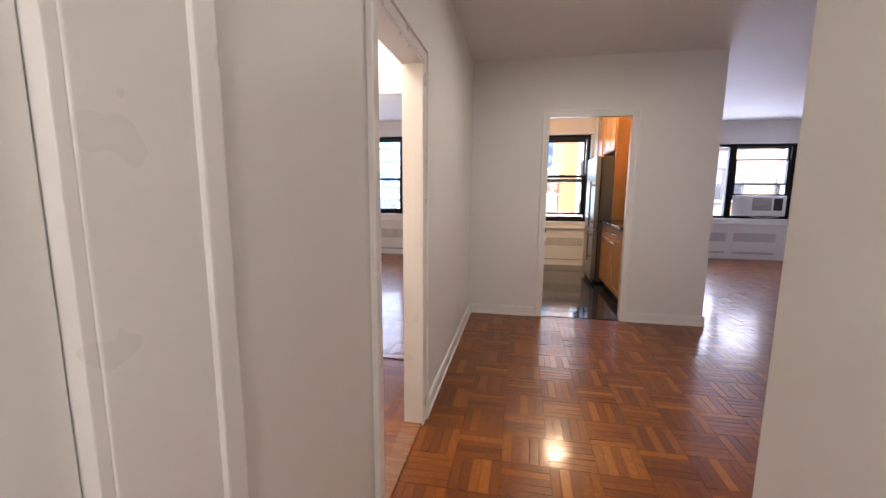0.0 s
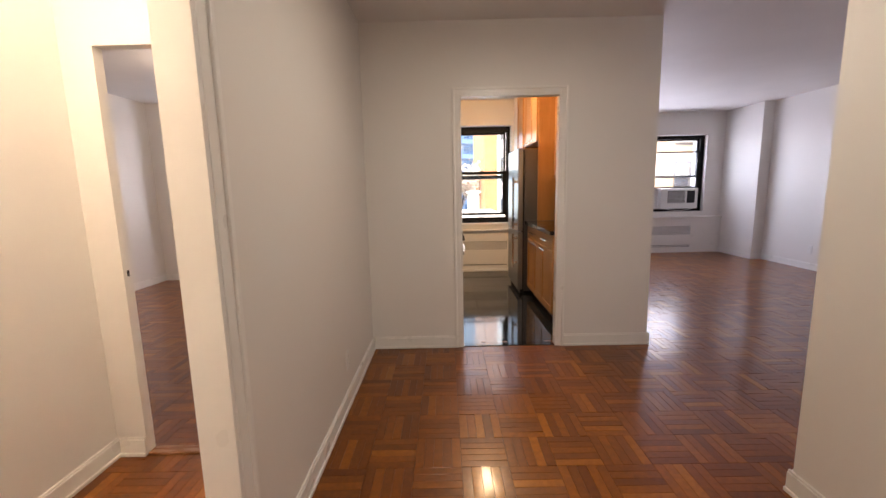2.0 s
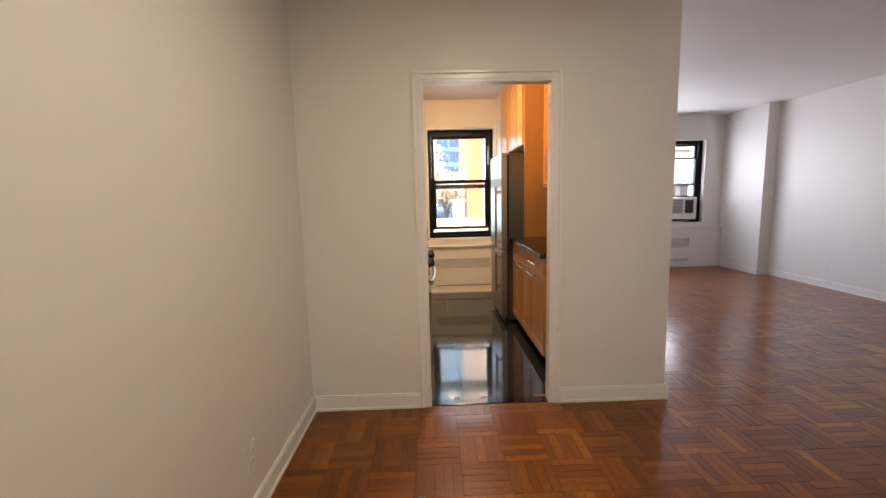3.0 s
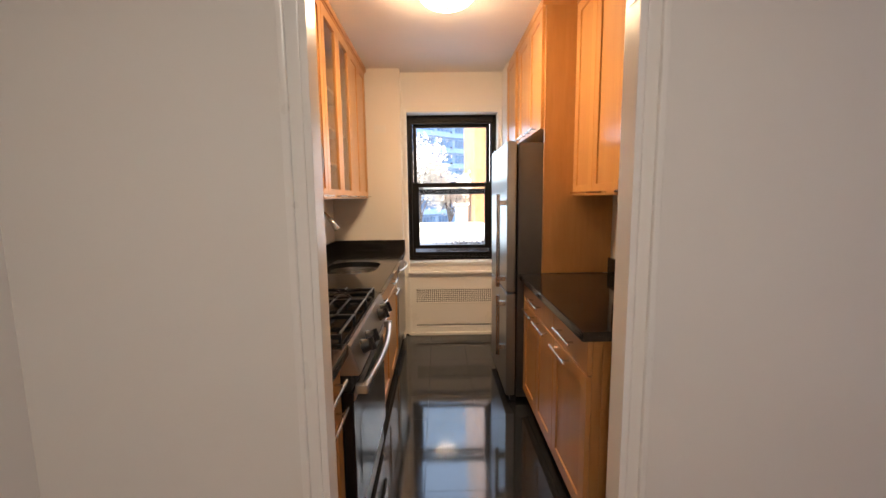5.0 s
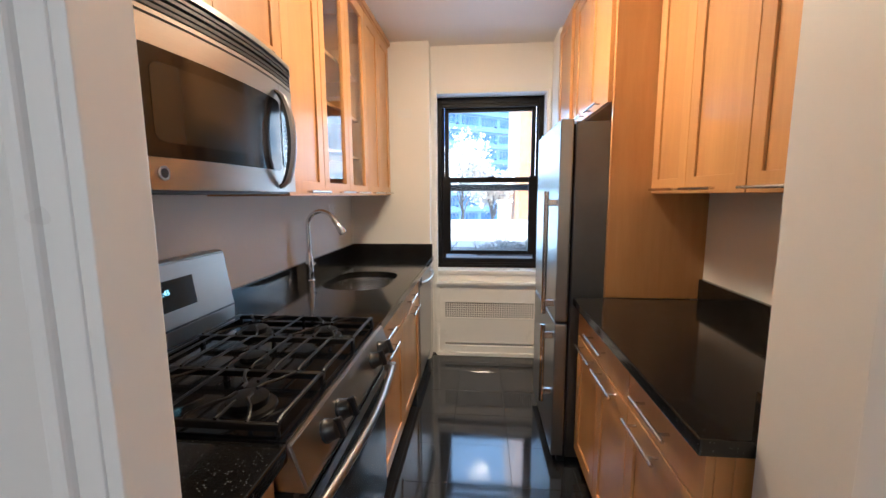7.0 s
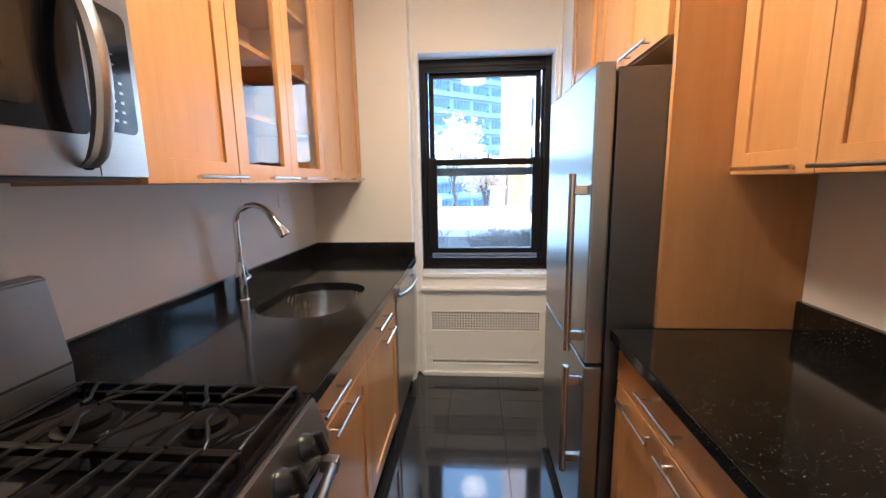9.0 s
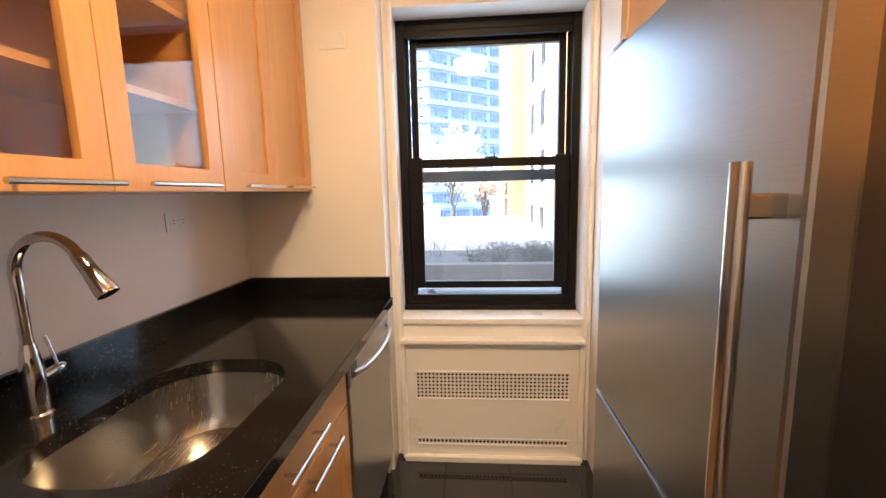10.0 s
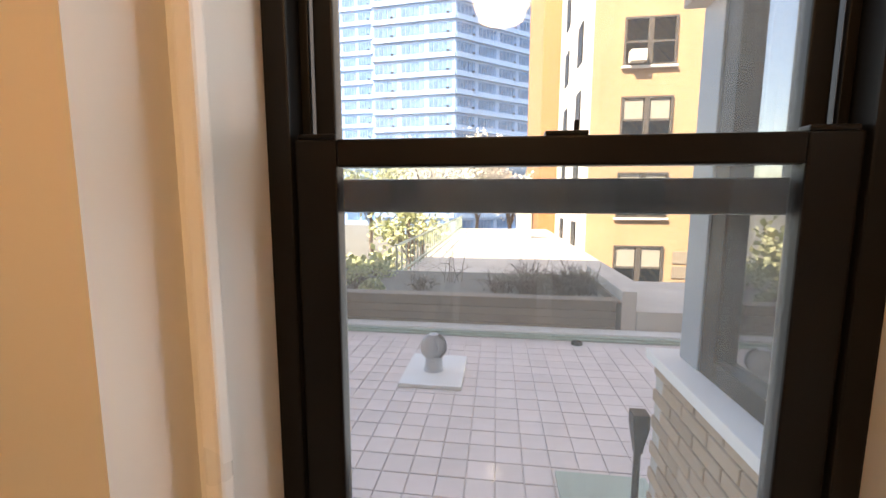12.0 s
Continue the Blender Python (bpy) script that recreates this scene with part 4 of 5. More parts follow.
bpy.data.objects.remove(tmp)
me.transform(face_m)
me.materials.clear()
me.materials.append(DIGITS)
digits = new("digits", me)
digits.parent = bg
digits.matrix_parent_inverse = Matrix.Identity(4)
tagged(digits, "lit pale blue clock digits")
# sloping control panel with knobs
bm = bmesh.new()
prof = ((0.566, 0.8725), (0.600, 0.8725), (0.6235, 0.908), (0.630, 0.908), (0.664, 0.806), (0.664, 0.795), (0.566, 0.795))
cols = [[bm.verts.new((x, y, z)) for x, z in prof] for y in (RY0 + 0.001, RY1 - 0.001)]
for k in range(len(prof)):
    m = (k + 1) % len(prof)
    bm.faces.new((cols[0][k], cols[0][m], cols[1][m], cols[1][k]))
bm.faces.new(cols[0])
bm.faces.new(list(reversed(cols[1])))
bmesh.ops.bevel(bm, geom=list(bm.edges), offset=0.005, segments=2, affect="EDGES")
panel = part("control_panel", bm, STEEL, rg)
for y in (4.735, 4.836, 5.165, 5.275):
    bm = bmesh.new()
    a, n = Vector((0.6495, y, 0.851)), Vector((0.9487, 0, 0.316))
    tube(bm, (a - n * 0.004, a + n * 0.006, a + n * 0.010, a + n * 0.032, a + n * 0.036), (0.030, 0.030, 0.026, 0.023, 0.018), 20)
    knob = part("knob", bm, BLACK_PLASTIC, panel, "black control knob", True)
    bm = bmesh.new()
    box(bm, -0.004, 0.016, -0.007, 0.007, -0.026, 0.026, bevel=0.004)
    bmesh.ops.transform(bm, matrix=Matrix.Translation(a + n * 0.033) @ Matrix.Rotation(-math.asin(0.316), 4, "Y"), verts=bm.verts)
    part("knob_grip", bm, BLACK_PLASTIC, panel)
vent = block("vent_strip", BLACK_PLASTIC, rg, (0.566, 0.630, RY0 + 0.004, RY1 - 0.004, 0.735, 0.794))
for k in range(5):
    z = 0.744 + k * 0.010
    block("slat", STEEL_DARK, vent, (0.6301, 0.640, RY0 + 0.03, RY1 - 0.03, z, z + 0.0045), bevel=0.001)
od = block("oven_door", ENAMEL, rg, (0.566, 0.636, RY0 + 0.003, RY1 - 0.003, 0.19, 0.733), bevel=0.006, label="black glass oven door")
block("door_trim", STEEL, od, (0.6365, 0.642, RY0 + 0.003, RY1 - 0.003, 0.700, 0.733), bevel=0.002)
block("oven_window", ENAMEL, od, (0.6362, 0.6385, RY0 + 0.10, RY1 - 0.10, 0.28, 0.58), bevel=0.001)
bm = bmesh.new()
tube(bm, [(0.672 + 0.026 * math.sin(math.pi * k / 14), RY0 + 0.012 + (RY1 - RY0 - 0.024) * k / 14, 0.742) for k in range(15)], 0.0135, 12)
part("handle", bm, STEEL, od, "bowed stainless bar handle", True)
for y in (RY0 + 0.006, RY1 - 0.034):
    block("handle_bracket", STEEL, od, (0.6425, 0.688, y, y + 0.028, 0.724, 0.757), bevel=0.004)
block("drawer", STEEL, rg, (0.566, 0.620, RY0 + 0.003, RY1 - 0.003, 0.045, 0.185), bevel=0.005)

# over-the-range microwave with a bowed front
mw = thing("microwave", (0.1, 4.98, 1.44), "over-the-range stainless microwave with a dark door window", "microwave")
MY0, MY1, MZ0, MZ1 = 4.594, 5.330, 1.440, 1.894
block("body", BLACK_PLASTIC, mw, (K_W + 0.002, 0.30, MY0, MY1, MZ0, MZ1))


def bowed(bm, y0, y1, z0, z1, back, off, bow=0.035, n=16, base=0.325):
    """A panel whose front bows out about the middle of the microwave's width."""
    ym, half = (MY0 + MY1) / 2, (MY1 - MY0) / 2
    front = lambda y: base + off + bow * (1 - ((y - ym) / half) ** 2)
    rows = []
    for k in range(n + 1):
        y = y0 + (y1 - y0) * k / n
        rows.append([bm.verts.new(p) for p in ((back, y, z0), (front(y), y, z0), (front(y), y, z1), (back, y, z1))])
    for a, b in zip(rows, rows[1:]):
        for k in range(4):
            bm.faces.new((a[k], a[(k + 1) % 4], b[(k + 1) % 4], b[k]))
    bm.faces.new(rows[0])
    bm.faces.new(list(reversed(rows[-1])))


def bowed_part(name, mat, parent, y0, y1, z0, z1, off, label="", back=0.302):
    bm = bmesh.new()
    bowed(bm, y0, y1, z0, z1, back, off)
    return part(name, bm, mat, parent, label, True)


SPLIT = 5.165
DOOR_TOP = 1.800


def bowed_window(name, mat, parent, y0, y1, z0, z1, off, label="", r=0.022, n=20):
    """A thin rounded panel that lies on the bowed front."""
    ym, half = (MY0 + MY1) / 2, (MY1 - MY0) / 2
    bm = bmesh.new()
    rows = []
    for k in range(n + 1):
        y = y0 + (y1 - y0) * (0.5 - 0.5 * math.cos(math.pi * k / n))
        inset = min(y - y0, y1 - y)
        cut = r - math.sqrt(max(0.0, r * r - (r - inset) ** 2)) if inset < r else 0.0
        x = 0.325 + 0.035 * (1 - ((y - ym) / half) ** 2)
        rows.append([bm.verts.new(p) for p in ((x - 0.004, y, z0 + cut), (x + off, y, z0 + cut), (x + off, y, z1 - cut), (x - 0.004, y, z1 - cut))])
    for a, b in zip(rows, rows[1:]):
        for k in range(4):
            bm.faces.new((a[k], a[(k + 1) % 4], b[(k + 1) % 4], b[k]))
    bm.faces.new(rows[0])
    bm.faces.new(list(reversed(rows[-1])))
    return part(name, bm, mat, parent, label, True)


dr = bowed_part("door", STEEL, mw, MY0, SPLIT + 0.030, MZ0 + 0.002, DOOR_TOP, 0.0)
bowed_part("control_panel", STEEL, mw, SPLIT + 0.033, MY1, MZ0 + 0.002, DOOR_TOP, 0.0)
bowed_window("door_window", ENAMEL, dr, MY0 + 0.020, SPLIT + 0.024, 1.512, 1.742, 0.002, "black glass door window")
bowed_window("window_screen", SCREEN, dr, MY0 + 0.062, SPLIT - 0.075, 1.545, 1.712, 0.0032, "grey mesh behind the door glass")
kp = bowed_window("keypad", ENAMEL, mw, SPLIT + 0.040, MY1 - 0.018, 1.525, 1.752, 0.002, "black glass keypad", 0.018)
for q in range(3):
    bowed_part("key", STEEL_DARK, kp, SPLIT + 0.060, SPLIT + 0.098, 1.668 - q * 0.018, 1.671 - q * 0.018, 0.0028, back=0.315)
for row in range(5):
    for q in range(3):
        y, z = SPLIT + 0.060 + q * 0.022, 1.545 + row * 0.018
        bowed_part("key", ALUMINIUM, kp, y, y + 0.009, z, z + 0.005, 0.0028, back=0.315)
bowed_part("key_display", SCREEN, kp, SPLIT + 0.056, SPLIT + 0.112, 1.706, 1.732, 0.0028, back=0.315)
bowed_part("trim_strip", BLACK_PLASTIC, mw, MY0 + 0.002, MY1 - 0.002, DOOR_TOP + 0.001, DOOR_TOP + 0.005, -0.003)
bowed_part("vent_frame", STEEL, mw, MY0, MY1, DOOR_TOP + 0.006, DOOR_TOP + 0.016, 0.0)
for k in range(4):
    z = DOOR_TOP + 0.020 + k * 0.0145
    bowed_part("vent_slat", BLACK_PLASTIC, mw, MY0 + 0.012, MY1 - 0.014, z, z + 0.0085, -0.003 if k % 2 else 0.0)
for y in (MY0, MY1 - 0.012):
    bowed_part("vent_cheek", STEEL, mw, y, y + 0.012, DOOR_TOP + 0.017, MZ1 - 0.016, 0.0)
bowed_part("vent_cap", STEEL, mw, MY0, MY1, MZ1 - 0.015, MZ1, 0.0)


def swept_bar(name, mat, y, x0, reach, z0, z1, wide, thick, label):
    """A flat bowed grip standing on the door at its two ends."""
    bm = bmesh.new()
    rows = []
    for k in range(19):
        t = k / 18
        x = x0 + reach * math.sin(math.pi * t) ** 0.5
        z = z0 + (z1 - z0) * t
        rows.append([bm.verts.new((x + dx, y + dy, z)) for dx, dy in ((0, -wide), (thick, -wide * 0.7), (thick * 1.3, 0), (thick, wide * 0.7), (0, wide))])
    for a, b in zip(rows, rows[1:]):
        for k in range(5):
            bm.faces.new((a[k], a[(k + 1) % 5], b[(k + 1) % 5], b[k]))
    bm.faces.new(rows[0])
    bm.faces.new(list(reversed(rows[-1])))
    return part(name, bm, mat, dr, label, True)


swept_bar("handle", STEEL, SPLIT + 0.004, 0.350, 0.050, 1.456, 1.772, 0.015, 0.009, "bowed steel handle")
swept_bar("handle_back", BLACK_PLASTIC, SPLIT + 0.004, 0.338, 0.050, 1.452, 1.776, 0.0135, 0.010, "black plastic inside of the handle")
bm = bmesh.new()
tube(bm, ((0.338, 4.668, 1.478), (0.3425, 4.668, 1.478)), 0.016, 24)
part("badge", bm, CHROME, dr, "round metal badge", True)
bm = bmesh.new()
tube(bm, ((0.342, 4.668, 1.478), (0.3435, 4.668, 1.478)), 0.0105, 24)
part("badge_disc", bm, BLACK_PLASTIC, dr, smooth=True)
block("underside", STEEL_DARK, mw, (K_W + 0.01, 0.30, MY0 + 0.01, MY1 - 0.01, MZ0 - 0.006, MZ0 - 0.0005))

# refrigerator with the freezer below
fr = thing("refrigerator", (1.75, 6.25, 0), "stainless steel refrigerator with bar handles and a bottom freezer", "refrigerator")
FY0, FY1 = 5.892, 6.598
block("body", STEEL_DARK, fr, (1.482, 2.06, FY0, FY1, 0.03, 1.775), bevel=0.004, label="dark grey cabinet side")
block("gasket", DARK_VOID, fr, (1.462, 1.4815, FY0 + 0.012, FY1 - 0.012, 0.06, 1.765))
u = block("door", FRIDGE_STEEL, fr, (1.400, 1.461, FY0 - 0.045, FY1, 0.792, 1.780), bevel=0.008)
l = block("freezer_door", FRIDGE_STEEL, fr, (1.400, 1.461, FY0 - 0.045, FY1, 0.065, 0.780), bevel=0.008)
block("kick_plate", BLACK_PLASTIC, fr, (1.44, 1.481, FY0 + 0.01, FY1 - 0.01, 0.0, 0.060))
block("hinge_cap", BLACK_PLASTIC, fr, (1.415, 1.53, FY1 - 0.09, FY1 - 0.01, 1.781, 1.800), bevel=0.004)


def bar_handle(parent, y, z0, z1):
    bm = bmesh.new()
    tube(bm, ((1.348, y, z0), (1.348, y, z1)), 0.0125, 16)
    h = part("handle", bm, NICKEL, parent, "satin steel bar handle", True)
    for z in (z0 + 0.055, z1 - 0.055):
        bm = bmesh.new()
        box(bm, 1.348, 1.4015, y - 0.010, y + 0.010, z - 0.016, z + 0.016, bevel=0.003)
        part("post", bm, NICKEL, parent)
    return h


bar_handle(u, 5.886, 0.825, 1.442)
bar_handle(l, 5.886, 0.35, 0.765)


# lamps on the ceilings
def ceiling_lamp(x, y, label, r=0.17, high=None, shade=LAMP_GLASS):
    top = high or CEIL
    c = thing("ceiling_lamp", (x, y, top), label, "ceiling lamp")
    bm = bmesh.new()
    lathe(bm, ((r * 0.9, 0.0), (r * 1.04, -0.008), (r * 1.06, -0.028), (r * 0.98, -0.032)), (x, y, top - 0.0005), 40)
    part("pan", bm, NICKEL, c, "brushed metal pan", True)
    bm = bmesh.new()
    lathe(bm, [(r * 0.97 * math.cos(a), -0.032 - 0.072 * math.sin(a)) for a in arc(10, 0.0, 1.5)], (x, y, top), 40)
    g = part("shade", bm, shade, c, "lit opal glass dome", True)
    g.visible_shadow = False
    bm = bmesh.new()
    lathe(bm, ((0.010, 0.0), (0.012, -0.006), (0.006, -0.016), (0.0, -0.018)), (x, y, top - 0.103), 16)
    part("finial", bm, NICKEL, c, smooth=True)
    return c


ceiling_lamp(1.02, 5.77, "flush opal glass ceiling lamp, lit, in the kitchen", shade=LAMP_GLASS_BRIGHT)
ceiling_lamp(1.05, 2.68, "flush opal glass ceiling lamp, lit, in the hall", high=HALL_CEIL)
ceiling_lamp(0.36, -0.85, "unseen opal glass ceiling lamp added to brighten the entrance walls", high=HALL_CEIL)
ceiling_lamp(-0.70, 1.75, "flush opal glass ceiling lamp, lit, in the vestibule")
ceiling_lamp(-1.92, 5.35, "flush opal glass ceiling lamp, lit, in the bedroom", 0.19)


# sockets and switches
def wall_plate(x, y, z, axis, out, label, wide=False, holes=True):
    """A small white cover plate on a wall; axis: the one it looks along."""
    p = thing("wall_socket", (x, y, z), label, "socket")
    w, h = (0.058, 0.036) if wide else (0.036, 0.058)

    def put(n, mat, a, b, c, d, t0, t1, bevel=0.0):
        t0, t1 = sorted((out * t0, out * t1))
        row = (x + t0, x + t1, y + a, y + b, z + c, z + d) if axis == "x" else (x + a, x + b, y + t0, y + t1, z + c, z + d)
        return block(n, mat, p, row, bevel=bevel)
    put("plate", WHITE_PLASTIC, -w, w, -h, h, 0.0005, 0.006, 0.002)
    if holes:
        for s in (-1, 1):
            o = s * 0.024
            put("outlet", TRIM, *((o - 0.016, o + 0.016, -0.016, 0.016) if wide else (-0.016, 0.016, o - 0.016, o + 0.016)), 0.0062, 0.0085, 0.001)
            for k in (-0.006, 0.006):
                put("slot", STEEL_DARK, *((o - 0.005, o + 0.005, k - 0.0012, k + 0.0012) if wide else (k - 0.0012, k + 0.0012, o - 0.005, o + 0.005)), 0.0086, 0.0092)
    return p


wall_plate(HALL_W, 3.325, 0.285, "x", 1, "white double socket low on the hall wall")
wall_plate(L_E, 7.0, 0.30, "x", -1, "white double socket low on the living room wall")
wall_plate(K_W, 6.775, 1.325, "x", 1, "white double socket above the granite upstand", True)
wall_plate(0.40, 7.23, 2.09, "y", -1, "white painted cover plate high on the kitchen chase", True, False)
wall_plate(K_E, 5.05, 1.19, "x", -1, "white double socket above the worktop", True)
sp = thing("strike_plate", (-1.04, 2.9, 0.95), "small dark metal strike plate on a door jamb", "strike plate")
block("plate", BLACK_PLASTIC, sp, (DOOR_B[0] + 0.0005, DOOR_B[0] + 0.003, 2.862, 2.874, 0.935, 0.965))

# window air conditioner in the living room
ac = thing("air_conditioner", (5.07, 8.95, 0.82), "white window air conditioner in the living room window", "air conditioner")
block("case", WHITE_PLASTIC, ac, (4.70, 5.42, 8.86, 9.25, 0.845, 1.238), bevel=0.012)
block("front_panel", WHITE_PLASTIC, ac, (4.71, 5.41, 8.845, 8.861, 0.853, 1.23), bevel=0.008)
gr = block("intake_grille", STEEL_DARK, ac, (4.83, 5.16, 8.841, 8.846, 0.955, 1.19), bevel=0.002, label="grey intake grille")
for k in range(9):
    z = 0.965 + k * 0.025
    block("louvre", WHITE_PLASTIC, gr, (4.835, 5.155, 8.836, 8.842, z, z + 0.008))
block("controls", BLACK_PLASTIC, ac, (5.20, 5.35, 8.841, 8.846, 0.955, 1.19), bevel=0.002)
block("side_filler", WHITE_PLASTIC, ac, (4.53, 4.699, 8.95, 8.965, 0.845, 1.238))
bm = bmesh.new()
tube(bm, [(5.30 - 0.5 * k / 10, 8.835, 0.845 - 0.035 * math.sin(math.pi * k / 10)) for k in range(11)], 0.006, 8)
part("cord", bm, WHITE_PLASTIC, ac, "white power cord", True)

# outside the windows


def brick_like(name, light, dark, mortar_bump=0.1, rough=0.8):
    m = Nodes(name, rough)
    r = piece_random(m)
    at = m.where()
    grain, stain = m.noise(at, 45, 5), m.noise(at, 2.0, 4)
    base = m.ramp(r, (0.0, dark), (1.0, light))
    base = m.mix(0.35, base, m.ramp(grain, (0.3, (0.55, 0.53, 0.5)), (0.7, (1, 1, 1))), "MULTIPLY")
    m.color(m.mix(0.30, base, m.ramp(stain, (0.3, (0.6, 0.58, 0.55)), (0.7, (1, 1, 1))), "MULTIPLY"))
    m.bump(grain, mortar_bump, 0.004)
    return m.mat


def facade(name, base, mortar, scale=1.0):
    """Far brickwork: courses as a fine material on the wall."""
    m = Nodes(name, 0.85)
    c = m.node("ShaderNodeTexCoord")
    turn = m.node("ShaderNodeMapping", Rotation=(radians(90), 0, 0))
    m.link(c.outputs["Object"], turn.inputs[0])
    b = m.node("ShaderNodeTexBrick", Scale=1.0, Mortar_Size=0.008, Brick_Width=0.22 * scale, Row_Height=0.075 * scale)
    m.link(turn.outputs[0], b.inputs["Vector"])
    b.inputs["Color1"].default_value, b.inputs["Color2"].default_value, b.inputs["Mortar"].default_value = (*base, 1), (*(v * 0.85 for v in base), 1), (*mortar, 1)
    stain = m.noise(m.where((1, 1, 0.3)), 0.5, 5)
    m.color(m.mix(0.4, b.outputs["Color"], m.ramp(stain, (0.3, (0.7, 0.66, 0.6)), (0.65, (1, 1, 1))), "MULTIPLY"))
    return m.mat


PAVER = brick_like("pinkish_concrete_paver", (0.72, 0.63, 0.60), (0.64, 0.56, 0.53))
PAVER_JOINT = paint("paver_joint_sand", (0.58, 0.51, 0.48), 0.9)
BRICK = brick_like("tan_brick", (0.46, 0.34, 0.24), (0.32, 0.23, 0.16), 0.3)
MORTAR = paint("pale_mortar", (0.42, 0.39, 0.35), 0.9, 0.1, 0.4)
GALVANISED = paint("galvanised_sheet", (0.42, 0.43, 0.45), 0.4, 0.1, 0.05)
STONE = paint("white_stone_sill", (0.72, 0.72, 0.70), 0.6, 0.06, 0.3)
BOARD = brick_like("weathered_grey_board", (0.29, 0.245, 0.19), (0.20, 0.165, 0.13), 0.3)
GREEN_METAL = paint("pale_green_metal", (0.33, 0.42, 0.36), 0.5, 0.1)
GREY_METAL = paint("grey_blue_metal", (0.26, 0.29, 0.32), 0.4, 0.08)
CONCRETE = paint("sunlit_concrete", (0.52, 0.49, 0.44), 0.85, 0.12, 0.3, 0.6)
YELLOW_BRICK = facade("yellow_brick", (0.47, 0.30, 0.165), (0.46, 0.33, 0.22))
ORANGE_BRICK = facade("orange_brick", (0.47, 0.19, 0.06), (0.40, 0.20, 0.09))
SUNLIT_SIDE_BRICK = facade("sun_whitened_brick", (0.78, 0.77, 0.75), (0.70, 0.69, 0.67))
OUR_BRICK = facade("tan_brickwork", (0.34, 0.24, 0.16), (0.4, 0.36, 0.31))
TOWER_WALL = paint("haze_blue_panel", (0.24, 0.39, 0.64), 0.5, 0.05, 0.1, 0.1)
TOWER_GLASS = paint("haze_blue_glass", (0.13, 0.27, 0.50), 0.08, 0.35, 0.0, 0.4)
BROWN_FRAME = paint("brown_window_metal", (0.085, 0.072, 0.062), 0.5, 0.1)
DARK_GLASS = paint("dim_window_glass", (0.20, 0.20, 0.20), 0.08, 0.3, 0.0, 0.8)
BLIND = paint("cream_roller_blind", (0.33, 0.31, 0.27), 0.7)
GROUND = paint("street_and_yards", (0.16, 0.16, 0.14), 0.9, 0.2, 0.3, 0.05)
BARK = brick_like("grey_bark", (0.16, 0.12, 0.09), (0.10, 0.075, 0.055), 0.5)


def leaf_material(name, a, b):
    m = Nodes(name, 0.5)
    m.color(m.ramp(piece_random(m), (0.0, a), (1.0, b)))
    m.p.inputs["Subsurface Weight"].default_value = 0.0
    return m.mat


LEAF = leaf_material("sun_paled_leaves", (0.24, 0.28, 0.12), (0.46, 0.48, 0.26))
SUN_WHITE_LEAF = leaf_material("sun_whitened_leaves", (0.66, 0.66, 0.58), (0.82, 0.81, 0.76))

structure("ground", boxes((-1500, 1500, -600, 3000, -4.4, -4.0)), GROUND, "grey street and yards between the buildings", "ground")
# unseen mass above and beside the flat, added to shade the terrace; wall below the flat
structure("wall_upper_storeys", boxes((-32, 18, -12, K_N + 0.30, 2.86, 18), (1.9, 18, K_N + 0.302, 9.19, 2.86, 18), (-32, -4.12, -12, K_N + 0.30, -4, 2.859), (6.26, 18, -12, 9.29, -4, 2.859)), OUR_BRICK, "unseen tan brick mass added to shade the terrace", "wall")
structure("wall_lower_storeys", boxes((-4.1, 6.25, -1.7, 7.66, -4, -0.21)), OUR_BRICK, "tan brick wall under the flat", "wall")
TERRACE = -0.50
terrace = structure("pavement", boxes((-10, 1.88, 7.68, 9.20, -4.0, TERRACE - 0.014), (-10, 9.0, 9.202, 12.66, -4.0, TERRACE - 0.014)), PAVER_JOINT, "roof terrace paved with pinkish square pavers", "terrace")

# brick return of the living room, with a corner window and stone sill
ret = structure("wall_brick_return", boxes((1.915, 2.18, 7.68, 9.17, TERRACE - 0.01, 0.600), (2.19, 6.02, 9.291, 9.30, TERRACE - 0.01, 0.600)), MORTAR, "tan brick wall under the corner window", "wall")
structure("trim_stone_sill", boxes((1.865, 2.189, 7.665, 9.215, 0.604, 0.660), bevel=0.006), STONE, "white stone sill on the brick wall", "sill")
structure("trim_lintel", boxes((1.89, 2.189, 7.665, 9.09, 2.40, 2.858), bevel=0.01), MORTAR, "pale stone lintel over the corner window", "lintel")
cw = tagged(new("window_corner"), "grey metal corner window of the living room", "window", kind="structure")
block("corner_post", GREY_METAL, cw, (1.99, 2.18, 8.90, 9.09, 0.661, 2.399), bevel=0.006)
block("window_frame", FRAME, cw, (2.0, 2.12, 8.78, 8.899, 0.661, 2.399), (2.0, 2.12, 7.68, 7.78, 0.661, 2.399), (2.0, 2.12, 7.78, 8.78, 2.30, 2.399), (2.0, 2.12, 7.78, 8.78, 0.661, 0.76), bevel=0.006)
g = block("pane", plain_glass("reflecting_glass", (0.55, 0.58, 0.60), 7.0), cw, (2.05, 2.056, 7.77, 8.79, 0.75, 2.31))
g.visible_shadow = False
dn = thing("rain_hopper", (1.86, 9.26, TERRACE), "dark metal rain hopper and pipe at the brick corner", "downpipe")
bm = bmesh.new()
rings = []
for z, w in ((0.25, 0.045), (0.17, 0.045), (0.04, 0.026), (0.0, 0.022)):
    rings.append([bm.verts.new((1.868 + sx * w, 9.25 + sy * w, z)) for sx, sy in ((-1, -1), (1, -1), (1, 1), (-1, 1))])
for a, b in zip(rings, rings[1:]):
    for k in range(4):
        bm.faces.new((a[k], a[(k + 1) % 4], b[(k + 1) % 4], b[k]))
bm.faces.new(rings[0])
